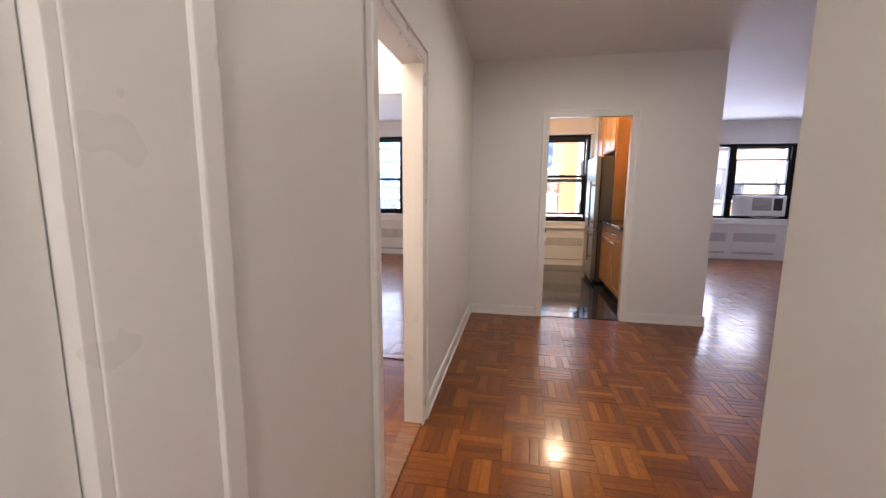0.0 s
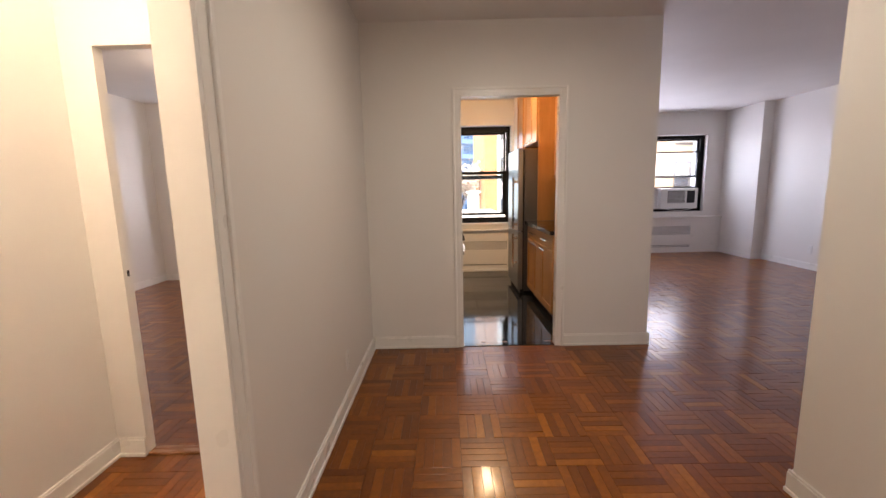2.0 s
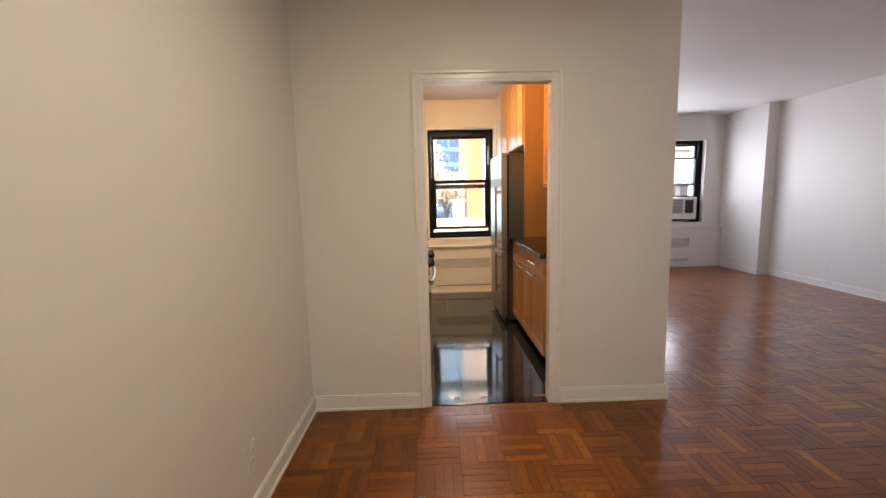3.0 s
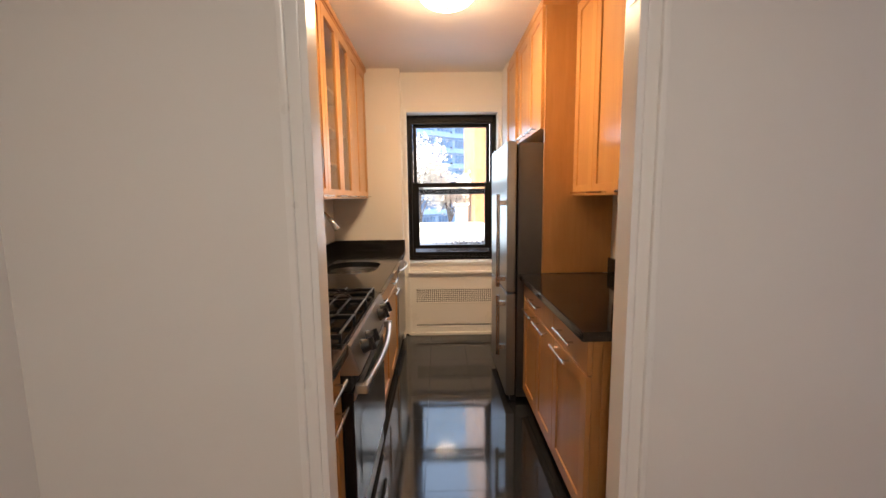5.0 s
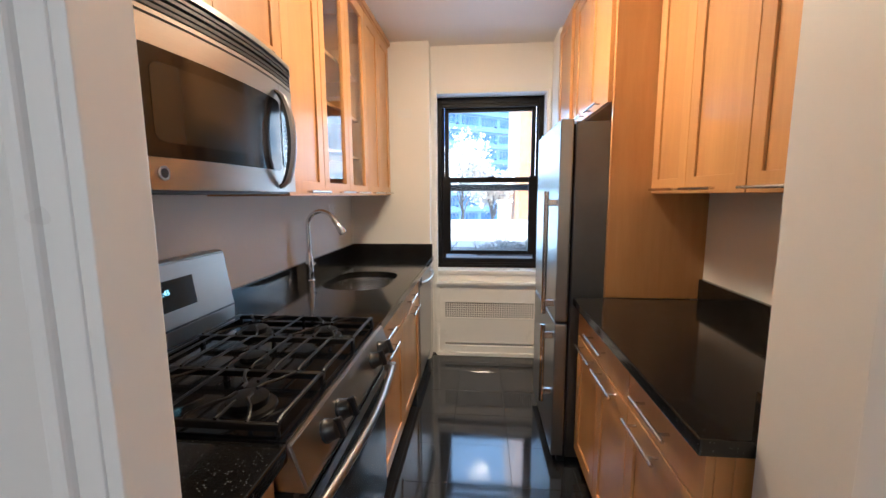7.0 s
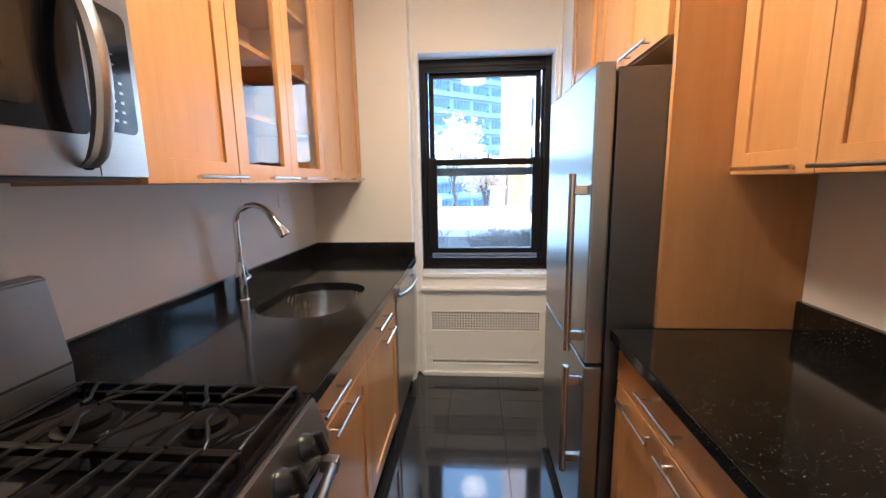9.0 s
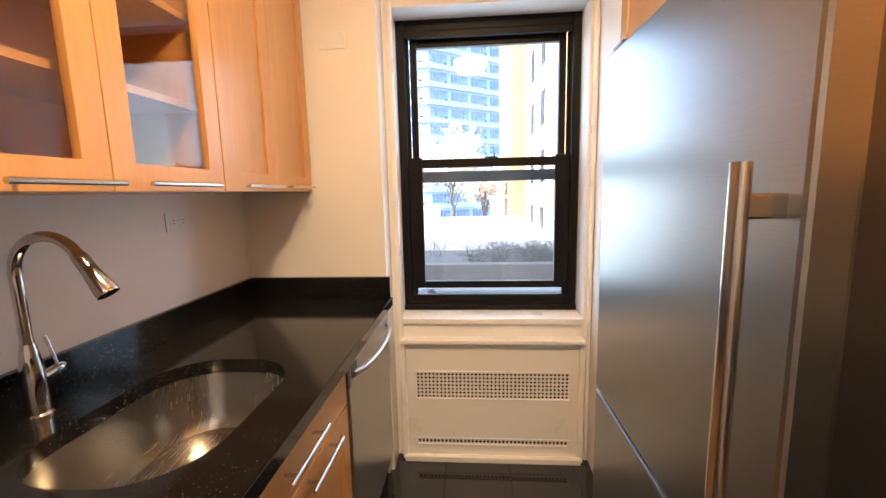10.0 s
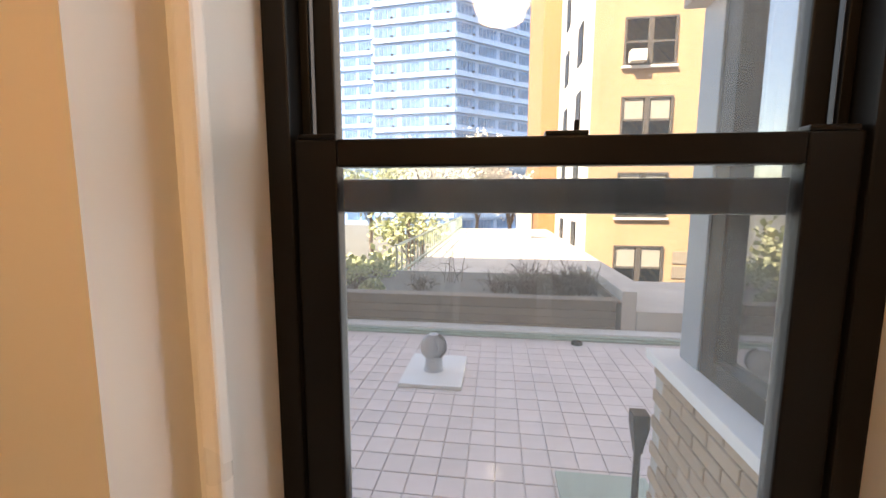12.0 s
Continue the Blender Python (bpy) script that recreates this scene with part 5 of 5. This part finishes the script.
bm.faces.new(rings[-1])
part("hopper", bm, FRAME, dn)
bm = bmesh.new()
tube(bm, ((1.868, 9.25, 0.0), (1.868, 9.25, TERRACE)), 0.02, 12)
part("pipe", bm, FRAME, dn, smooth=True)
sl = thing("roof_hatch", (1.8, 9.45, TERRACE), "low pale green metal hatch on the terrace", "hatch")
block("lid", GREEN_METAL, sl, (1.46, 2.08, 9.30, 9.66, TERRACE + 0.035, TERRACE + 0.055), bevel=0.006)
block("kerb", GREEN_METAL, sl, (1.49, 2.05, 9.33, 9.63, TERRACE, TERRACE + 0.035))

# turbine vent on its white kerb
VX, VY = 0.325, 11.30
vt = thing("turbine_vent", (VX, VY, TERRACE), "round metal turbine vent on a white square base", "roof vent")
block("base", STONE, vt, (0.0, 0.68, 10.89, 11.75, TERRACE, TERRACE + 0.045), bevel=0.008)
bm = bmesh.new()
lathe(bm, ((0.12, 0.0), (0.10, 0.02), (0.095, 0.17), (0.105, 0.18)), (VX, VY, TERRACE + 0.045), 24)
part("neck", bm, GALVANISED, vt, smooth=True)
bm = bmesh.new()
n, rr = 22, 0.155
cz = -0.185
for k in range(n):
    a0 = 2 * math.pi * k / n
    prev = None
    for j in range(9):
        p = -1.25 + 2.5 * j / 8
        row = []
        for da, q in ((0.0, 1.0), (0.24, 0.90)):
            a = a0 + da + 0.25 * math.sin(p)
            row.append(bm.verts.new((VX + rr * q * math.cos(p) * math.cos(a), VY + rr * q * math.cos(p) * math.sin(a), cz + rr * q * math.sin(p))))
        if prev:
            bm.faces.new((prev[0], prev[1], row[1], row[0]))
        prev = row
part("turbine", bm, GALVANISED, vt, "ribbed galvanised turbine head", True)
bm = bmesh.new()
lathe(bm, ((0.06, -0.012), (0.055, 0.0), (0.02, 0.012)), (VX, VY, cz + rr * 0.95), 20)
part("cap", bm, GALVANISED, vt, smooth=True)
bm = bmesh.new()
lathe(bm, [(0.136 * math.cos(a), 0.136 * math.sin(a)) for a in arc(8, -1.3, 1.3)], (VX, VY, cz), 20)
part("core", bm, GALVANISED, vt, smooth=True)

# gutter and boarded planter at the terrace's edge
gt = thing("gutter", (0, 12.7, TERRACE), "green metal gutter along the terrace edge", "gutter")
block("trough", GREEN_METAL, gt, (-10, 9.0, 12.67, 12.75, TERRACE - 0.01, TERRACE + 0.05), bevel=0.008)
block("pipe", GREEN_METAL, gt, (-10, 9.0, 12.64, 12.668, TERRACE - 0.01, TERRACE + 0.02), bevel=0.006)
block("coping", STONE, gt, (-10, 9.0, 12.755, 12.995, TERRACE - 0.01, TERRACE + 0.075), bevel=0.01)
dome = thing("roof_drain", (2.15, 12.5, TERRACE), "small dark roof drain on the pavers", "drain")
bm = bmesh.new()
lathe(bm, ((0.08, 0.0), (0.075, 0.03), (0.045, 0.05), (0.0, 0.055)), (2.15, 12.5, TERRACE - 0.002), 16)
part("dome", bm, FRAME, dome, smooth=True)
pl = thing("planter", (-2, 13.2, TERRACE), "long weathered board planter with bare shrubs", "planter")
for k in range(4):
    z = TERRACE - 0.01 + k * 0.122
    block("board", BOARD, pl, (-10, 2.80, 13.00 + 0.012 * (k % 2), 13.06, z, z + 0.116), bevel=0.008)
block("cap", BOARD, pl, (-10.0, 2.85, 12.97, 13.22, -0.022, 0.018), bevel=0.012)
block("end_board", BOARD, pl, (2.801, 2.85, 13.221, 15.7, TERRACE - 0.01, 0.015), bevel=0.008)
block("soil", GROUND, pl, (-10, 2.80, 13.061, 15.7, TERRACE - 0.01, -0.10))
structure("wall_terrace_pier", boxes((2.87, 3.08, 13.0, 15.4, TERRACE - 0.01, 0.16), (3.09, 9, 13.0, 15.4, TERRACE - 0.01, -0.14), bevel=0.015), CONCRETE, "sunlit pale masonry pier beside the planter", "wall")


def shrub(x, y, z, size, count, label):
    """A bare shrub: many thin bent twigs from one root."""
    s = thing("shrub", (x, y, z), label, "shrub")
    bm = bmesh.new()
    for k in range(count):
        a, out = random.uniform(0, 6.28), random.uniform(0.3, 1.3)
        h, r = size * random.uniform(0.45, 1.0), random.uniform(0.004, 0.009)
        px, py = x + random.gauss(0, 0.12), y + random.gauss(0, 0.12)
        at = lambda t: Vector((px + size * out * t ** 1.4 * math.cos(a), py + size * out * t ** 1.4 * math.sin(a), z + h * 1.6 * t * (1.3 - t * out * 0.85)))
        pts = [at(t) + Vector((random.uniform(-0.02, 0.02), random.uniform(-0.02, 0.02), 0)) for t in (0, 0.25, 0.5, 0.75, 1.0)]
        tube(bm, pts, [r, r * 0.9, r * 0.7, r * 0.5, r * 0.25], 4)
        for q in (2, 3):
            e = pts[q] + Vector((random.uniform(-0.12, 0.12), random.uniform(-0.12, 0.12), random.uniform(-0.03, 0.14)))
            tube(bm, (pts[q], (pts[q] + e) / 2 + Vector((0, 0, 0.02)), e), (r * 0.5, r * 0.4, r * 0.15), 4)
    part("twigs", bm, BARK, s)
    return s


for x, y, size, count in ((1.1, 13.8, 0.34, 70), (1.6, 13.7, 0.46, 130), (2.15, 13.7, 0.44, 130), (2.5, 13.9, 0.38, 90), (-0.3, 13.8, 0.28, 40), (0.2, 14.6, 0.75, 9), (-1.4, 13.7, 0.25, 40)):
    shrub(x, y, -0.10, size, count, "bare brown shrub in the board planter")


def bush(x, y, z, size, seed, label="low green bush in the terrace planter"):
    rnd = random.Random(seed)
    b = thing("bush", (x, y, z), label, "bush")
    verts, faces = [], []
    for k in range(420):
        d = Vector((rnd.gauss(0, 1), rnd.gauss(0, 1), abs(rnd.gauss(0, 0.8)))).normalized() * size * rnd.uniform(0.4, 1.0)
        p = Vector((x, y, z)) + d
        u = Vector((rnd.gauss(0, 1), rnd.gauss(0, 1), rnd.gauss(0, 1))).normalized()
        v, s, i = u.orthogonal().normalized(), rnd.uniform(0.02, 0.045), len(verts)
        verts += [p - u * s, p + v * s * 0.6, p + u * s, p - v * s * 0.6]
        faces.append((i, i + 1, i + 2, i + 3))
    me = bpy.data.meshes.new("leaves")
    me.from_pydata(verts, [], faces)
    me.materials.append(LEAF)
    o = new("leaves", me)
    o.parent, o.matrix_parent_inverse = b, b.matrix_basis.inverted()
    tagged(o, kind="stuff")
    bm = bmesh.new()
    for k in range(9):
        a = k * 0.7
        tube(bm, ((x, y, z), (x + 0.5 * size * math.cos(a), y + 0.5 * size * math.sin(a), z + size * 0.55)), (0.008, 0.003), 4)
    part("stems", bm, BARK, b)


for k, (x, y, size) in enumerate(((-1.9, 14.2, 0.42), (-1.5, 15.0, 0.5), (-2.6, 14.6, 0.5), (-3.4, 14.0, 0.45), (-1.1, 13.5, 0.25))):
    bush(x, y, -0.10, size, 40 + k)

# lower roof beyond, with a green railing
structure("pavement_lower_roof", boxes((-1.35, 4.25, 15.75, 34, -4.0, -0.40)), CONCRETE, "sunlit flat roof of the lower wing", "roof")
rl = thing("railing", (-1.25, 25, -0.40), "green metal railing along the flat roof", "railing")
for k in range(36):
    y = 15.9 + k * 0.5
    block("post", GREEN_METAL, rl, (-1.27, -1.24, y, y + 0.03, -0.40, 0.42))
for z in (-0.25, 0.42):
    block("rail", GREEN_METAL, rl, (-1.28, -1.23, 15.9, 33.9, z, z + 0.04))
ch = thing("roof_chimney", (2.2, 27, -0.40), "small masonry chimney on the lower roof", "chimney")
block("stack", CONCRETE, ch, (2.0, 2.7, 27, 27.6, -0.40, 1.0), bevel=0.02)
block("cap", STONE, ch, (1.9, 2.8, 26.9, 27.7, 1.0, 1.12), bevel=0.02)


# buildings
def house_window(parent, x, y, z, w, h, blinds=True, ac_unit=False):
    """A pair of dark-framed double-hung windows in a wall that looks to -y."""
    f = block("window", BROWN_FRAME, parent, (x, x + w, y - 0.05, y + 0.05, z, z + 0.07), (x, x + w, y - 0.05, y + 0.05, z + h - 0.07, z + h), (x, x + 0.07, y - 0.05, y + 0.05, z + 0.07, z + h - 0.07), (x + w - 0.07, x + w, y - 0.05, y + 0.05, z + 0.07, z + h - 0.07), (x + w / 2 - 0.09, x + w / 2 + 0.09, y - 0.05, y + 0.05, z + 0.07, z + h - 0.07))
    for a in (x + 0.07, x + w / 2 + 0.09):
        b = a + w / 2 - 0.16
        block("pane", DARK_GLASS, f, (a, b, y + 0.02, y + 0.03, z + 0.07, z + h - 0.07))
        block("meeting_rail", BROWN_FRAME, f, (a, b, y - 0.02, y + 0.02, z + h * 0.47, z + h * 0.52))
        if blinds:
            block("blind", BLIND, f, (a + 0.03, b - 0.03, y + 0.012, y + 0.019, z + h * 0.5, z + h - 0.08))
    block("sill", STONE, f, (x - 0.06, x + w + 0.06, y - 0.10, y + 0.02, z - 0.08, z - 0.002))
    if ac_unit:
        block("air_conditioner", WHITE_PLASTIC, f, (x + 0.16, x + 0.68, y - 0.35, y - 0.01, z + 0.08, z + 0.46), bevel=0.02)
    return f


yb = thing("apartment_building", (9, 27, -4), "yellow brick apartment building with paired dark windows", "building")
block("wall", YELLOW_BRICK, yb, (4.31, 16, 22.5, 30.2, -4.0, 17.0), label="yellow brick wall")
block("side_wall", SUNLIT_SIDE_BRICK, yb, (4.27, 4.309, 22.5, 30.2, -4.0, 17.0), label="side wall whitened for the sun on it")
block("roof", CONCRETE, yb, (4.2, 16.1, 22.4, 30.3, 17.0, 17.5))
for k in range(5):
    z = -1.78 + k * 2.65
    for x in (5.33, 9.4, 12.5):
        house_window(yb, x, 22.5 - 0.02, z, 1.74, 1.62, k != 3, k == 3 and x < 6)
for z in (-0.80, -1.35):
    block("vent_grille", BOARD, yb, (7.40, 8.14, 22.46, 22.499, z, z + 0.45), bevel=0.01)
for k in range(5):
    z = -0.9 + k * 2.62
    for y in (24.2, 27.4):
        block("side_window", FRAME, yb, (4.22, 4.268, y, y + 0.9, z, z + 1.5))
block("band", STONE, yb, (4.28, 16, 22.44, 22.499, 10.6, 10.8))
ob2 = thing("apartment_building", (9, 48, -4), "orange brick apartment building behind the yellow one", "building")
block("wall", ORANGE_BRICK, ob2, (4.4, 18, 41, 56, -4.0, 34))
block("roof", CONCRETE, ob2, (4.3, 18.1, 40.9, 56.1, 34, 34.6))
for k in range(10):
    block("window", DARK_GLASS, ob2, (7.0, 8.4, 40.95, 41.02, -2 + k * 3.0, -0.4 + k * 3.0))


def tower(corners, base, floors, storey, label, per_face):
    """A tall block on a footprint, with ribbons of windows and haze-blue spandrels on its two front faces."""
    t = thing("tower_block", (*corners[1], base), label, "building")
    bm = bmesh.new()
    low = [bm.verts.new((*c, base)) for c in corners]
    high = [bm.verts.new((*c, base + floors * storey + 1.5)) for c in corners]
    for k in range(len(corners)):
        m = (k + 1) % len(corners)
        bm.faces.new((low[k], low[m], high[m], high[k]))
    bm.faces.new(high)
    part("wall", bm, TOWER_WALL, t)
    for face, (a, b) in enumerate(zip(corners[:2], corners[1:3])):
        a, b = Vector((*a, 0)), Vector((*b, 0))
        along = (b - a).normalized()
        out = Vector((along.y, -along.x, 0))
        length = (b - a).length
        count = per_face[face]
        w = length / count
        # one strip of five panes, shared by all windows of this face
        sb = bmesh.new()
        for p in range(5):
            box(sb, p * w * 0.17, p * w * 0.17 + w * 0.135, -0.06, 0.0, 0, storey * 0.52)
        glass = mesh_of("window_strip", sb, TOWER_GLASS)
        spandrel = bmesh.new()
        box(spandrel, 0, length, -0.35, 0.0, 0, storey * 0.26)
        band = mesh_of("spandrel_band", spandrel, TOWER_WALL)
        unit = mesh_of("wall_unit", boxes((0, w * 0.10, -0.10, 0.0, 0, storey * 0.10)), FRAME)
        turn = Matrix((( along.x, -out.x, 0, 0), (along.y, -out.y, 0, 0), (0, 0, 1, 0), (0, 0, 0, 1)))
        for k in range(floors):
            z = base + k * storey
            for name, me, s, dz in [("spandrel", band, 0.0, 0.0)] + [("window", glass, c * w + w * 0.06, storey * 0.34) for c in range(count)] + [("wall_unit", unit, c * w + w * 0.70, storey * 0.27) for c in range(0, count, 2)]:
                o = new(name, me)
                o.parent = t
                o.matrix_parent_inverse = t.matrix_basis.inverted()
                o.matrix_basis = Matrix.Translation(a + along * s + out * (0.36 if name == "wall_unit" else 0.02) + Vector((0, 0, z + dz))) @ turn
    return t


tower(((-18.6, 71.3), (-5.5, 70.0), (10.4, 82.4), (5, 96), (-20, 96)), -4, 18, 2.68, "pale high-rise block with ribbons of blue windows, haze in its colours", (3, 5))
tower(((-36, 95), (-25.5, 94), (-23.5, 106), (-36, 108)), -4, 17, 3.0, "high-rise block further off, haze put into its blue colour", (3, 2))


def tree(x, y, ground, height, spread, seed, leaves=1500, crown=LEAF, label="green tree beyond the terrace, leaves paled for strong sun"):
    """A tree in leaf: bent trunk, limbs, and many small leaf cards in loose clumps."""
    rnd = random.Random(seed)
    t = thing("tree", (x, y, ground), label, "tree")
    bm = bmesh.new()
    tips = []
    top = ground + height
    tube(bm, [(x + 0.15 * math.sin(3 * k), y + 0.12 * math.cos(2 * k), ground + height * 0.55 * k / 5) for k in range(6)], [0.20 - 0.02 * k for k in range(6)], 10)
    for k in range(14):
        a, z = rnd.uniform(0, 6.28), ground + height * rnd.uniform(0.30, 0.55)
        end = Vector((x + spread * rnd.uniform(0.4, 1.0) * math.cos(a), y + spread * rnd.uniform(0.4, 1.0) * math.sin(a), ground + height * rnd.uniform(0.55, 0.95)))
        st = Vector((x, y, z))
        mid = st.lerp(end, 0.5) + Vector((0, 0, height * 0.06))
        tube(bm, (st, mid, end), (0.07, 0.045, 0.012), 6)
        tips += [mid, end, st.lerp(end, 0.75)]
    part("trunk", bm, BARK, t, smooth=True)
    verts, faces = [], []
    for k in range(leaves):
        c = rnd.choice(tips)
        p = c + Vector((rnd.gauss(0, spread * 0.17), rnd.gauss(0, spread * 0.17), rnd.gauss(0, height * 0.05)))
        u = Vector((rnd.gauss(0, 1), rnd.gauss(0, 1), rnd.gauss(0, 1))).normalized()
        v = u.orthogonal().normalized()
        s = rnd.uniform(0.10, 0.19)
        i = len(verts)
        verts += [p - u * s, p + v * s * 0.6, p + u * s, p - v * s * 0.6]
        faces.append((i, i + 1, i + 2, i + 3))
    me = bpy.data.meshes.new("crown")
    me.from_pydata(verts, [], faces)
    me.materials.append(crown)
    cr = new("crown", me)
    cr.parent, cr.matrix_parent_inverse = t, t.matrix_basis.inverted()
    tagged(cr, kind="stuff")
    return t


tree(-5.5, 42, -4, 11.5, 3.6, 1, 3600, SUN_WHITE_LEAF, "tall tree beyond the terrace, leaves whitened for the glaring sun")
tree(-0.8, 44, -4, 11.0, 3.2, 2, 3600, SUN_WHITE_LEAF, "tall tree beyond the terrace, leaves whitened for the glaring sun")
tree(-9.5, 40, -4, 10.0, 3.4, 3, 1800)
tree(-4.0, 30, -4, 6.0, 2.4, 4, 1500)
tree(2.2, 46, -4, 9.0, 2.6, 5, 2400, SUN_WHITE_LEAF, "tall tree beyond the terrace, leaves whitened for the glaring sun")
tree(-7.0, 22, -4, 5.0, 1.9, 6, 1500)
tree(-3.4, 20, -4, 4.3, 1.5, 7, 1200)

# pieces: parquet, kitchen tiles, pavers, bricks
BLOCK, STRIPS = 0.229, 5


def strip_mesh(turned):
    w, l, g = BLOCK / STRIPS / 2 - 0.0003, BLOCK / 2 - 0.0004, 0.0012
    sx, sy = (l, w) if turned else (w, l)
    bm = bmesh.new()
    lo = [bm.verts.new((x * sx, y * sy, -0.011)) for x, y in ((-1, -1), (1, -1), (1, 1), (-1, 1))]
    mi = [bm.verts.new((x * sx, y * sy, -g)) for x, y in ((-1, -1), (1, -1), (1, 1), (-1, 1))]
    hi = [bm.verts.new((x * (sx - g * 0.7), y * (sy - g * 0.7), 0)) for x, y in ((-1, -1), (1, -1), (1, 1), (-1, 1))]
    for a, b in ((lo, mi), (mi, hi)):
        for k in range(4):
            bm.faces.new((a[k], a[(k + 1) % 4], b[(k + 1) % 4], b[k]))
    bm.faces.new(hi)
    return mesh_of("parquet_strip", bm, PARQUET)


STRIP = (strip_mesh(False), strip_mesh(True))
floor = bpy.data.objects["floor"]


def lay_parquet(x0, x1, y0, y1, near=None, origin=(-0.112, -0.043)):
    """Basket-weave blocks over a rectangle; strips inside near are single pieces, the rest one joined mesh."""
    verts, faces = [], []
    i0, i1 = math.floor((x0 - origin[0]) / BLOCK), math.ceil((x1 - origin[0]) / BLOCK)
    j0, j1 = math.floor((y0 - origin[1]) / BLOCK), math.ceil((y1 - origin[1]) / BLOCK)
    base = [tuple(v.co) for v in STRIP[0].vertices], [tuple(v.co) for v in STRIP[1].vertices]
    polys = [tuple(p.vertices) for p in STRIP[0].polygons], [tuple(p.vertices) for p in STRIP[1].polygons]
    rnd = random.Random(7)
    for i in range(i0, i1):
        for j in range(j0, j1):
            turned = (i + j) % 2
            for s in range(STRIPS):
                o = (s + 0.5) * BLOCK / STRIPS
                x = origin[0] + i * BLOCK + (BLOCK / 2 if turned else o)
                y = origin[1] + j * BLOCK + (o if turned else BLOCK / 2)
                if not (x0 < x < x1 and y0 < y < y1):
                    continue
                dz, tx, ty = rnd.uniform(-0.0006, 0.0), rnd.gauss(0, 0.0062), rnd.gauss(0, 0.0062)
                if near and near[0] < x < near[1] and near[2] < y < near[3]:
                    ob = new("parquet_strip", STRIP[turned])
                    ob.location, ob.rotation_euler = (x, y, dz), (ty, -tx, 0)
                    ob.parent = floor
                else:
                    k = len(verts)
                    verts += [(x + a, y + b, c + dz + a * tx + b * ty) for a, b, c in base[turned]]
                    faces += [tuple(k + q for q in p) for p in polys[turned]]
    me = bpy.data.meshes.new("parquet_rest")
    me.from_pydata(verts, [], faces)
    me.materials.append(PARQUET)
    ob = new("parquet_rest", me)
    ob.parent = floor
    tagged(ob, "varnished oak basket-weave parquet strips", kind="stuff")


lay_parquet(-0.19, 2.19, -1.6, 4.26, (0.05, 1.60, 1.9, 3.9))
lay_parquet(2.19, L_E + 0.12, 2.5, L_N + 0.1)
lay_parquet(2.13, 2.19, 4.33, L_N + 0.1)
lay_parquet(-1.31, -0.19, 0.8, 2.9)
lay_parquet(B_W - 0.12, -0.14, 2.9, B_N + 0.1)

kf = bpy.data.objects["floor_kitchen"]
TS = 0.325


def slab_mesh(name, sx, sy, depth, chamfer, material):
    bm = bmesh.new()
    rings = [[bm.verts.new((x * (sx - c), y * (sy - c), z)) for x, y in ((-1, -1), (1, -1), (1, 1), (-1, 1))] for c, z in ((0, -depth), (0, -chamfer), (chamfer, 0))]
    for a, b in zip(rings, rings[1:]):
        for k in range(4):
            bm.faces.new((a[k], a[(k + 1) % 4], b[(k + 1) % 4], b[k]))
    bm.faces.new(rings[-1])
    return mesh_of(name, bm, material)


tile = slab_mesh("tile", TS / 2 - 0.0007, TS / 2 - 0.0007, 0.008, 0.0008, TILE)
for i in range(-4, 5):
    for j in range(-10, 2):
        x, y = 0.865 + TS / 2 + i * TS, 7.30 - TS / 2 + j * TS
        if -0.10 < x < 2.12 and 4.40 < y < 7.46:
            ob = new("tile", tile)
            ob.parent, ob.location = kf, (x, y, random.uniform(-0.0004, 0))
            ob.rotation_euler = (random.gauss(0, 0.0006), random.gauss(0, 0.0006), 0)

cut = slab_mesh("tile", TS / 2 - 0.0007, 0.0505, 0.008, 0.0008, TILE)
for i in range(-4, 5):
    x = 0.865 + TS / 2 + i * TS
    if -0.10 < x < 2.12:
        ob = new("tile", cut)
        ob.parent, ob.location = kf, (x, 4.3235, -0.0002)

PS = 0.207
paver = slab_mesh("paver", PS / 2 - 0.004, PS / 2 - 0.004, 0.03, 0.004, PAVER)
far_v, far_f = [], []
pv, pf = [tuple(v.co) for v in paver.vertices], [tuple(p.vertices) for p in paver.polygons]
for i in range(-48, 43):
    for j in range(0, 25):
        x, y = PS * (i + 0.5), 7.70 + PS * (j + 0.5)
        if y > 12.56 or (y < 9.30 and x > 1.78) or x > 8.9:
            continue
        if -1.5 < x < 2.3 and 9.3 < y < 12.6:
            ob = new("paver", paver)
            ob.parent, ob.location = terrace, (x, y, TERRACE + random.uniform(-0.002, 0.001))
        else:
            k = len(far_v)
            far_v += [(x + a, y + b, c + TERRACE) for a, b, c in pv]
            far_f += [tuple(k + q for q in p) for p in pf]
me = bpy.data.meshes.new("paver_rest")
me.from_pydata(far_v, [], far_f)
me.materials.append(PAVER)
ob = new("paver_rest", me)
ob.parent = terrace
tagged(ob, kind="stuff")

brick = slab_mesh("brick", 0.112, 0.0335, 0.02, 0.004, BRICK)
west_turn = Matrix(((0, 0, -1, 0), (-1, 0, 0, 0), (0, 1, 0, 0), (0, 0, 0, 1)))
for r in range(14):
    z = 0.562 - r * 0.078
    for k in range(7):
        y = 9.058 - k * 0.234 - (0.117 if r % 2 else 0)
        if y < 7.78:
            continue
        ob = new("brick", brick)
        ob.parent = ret
        ob.matrix_basis = Matrix.Translation((1.901 + random.uniform(-0.002, 0.002), y, z)) @ west_turn
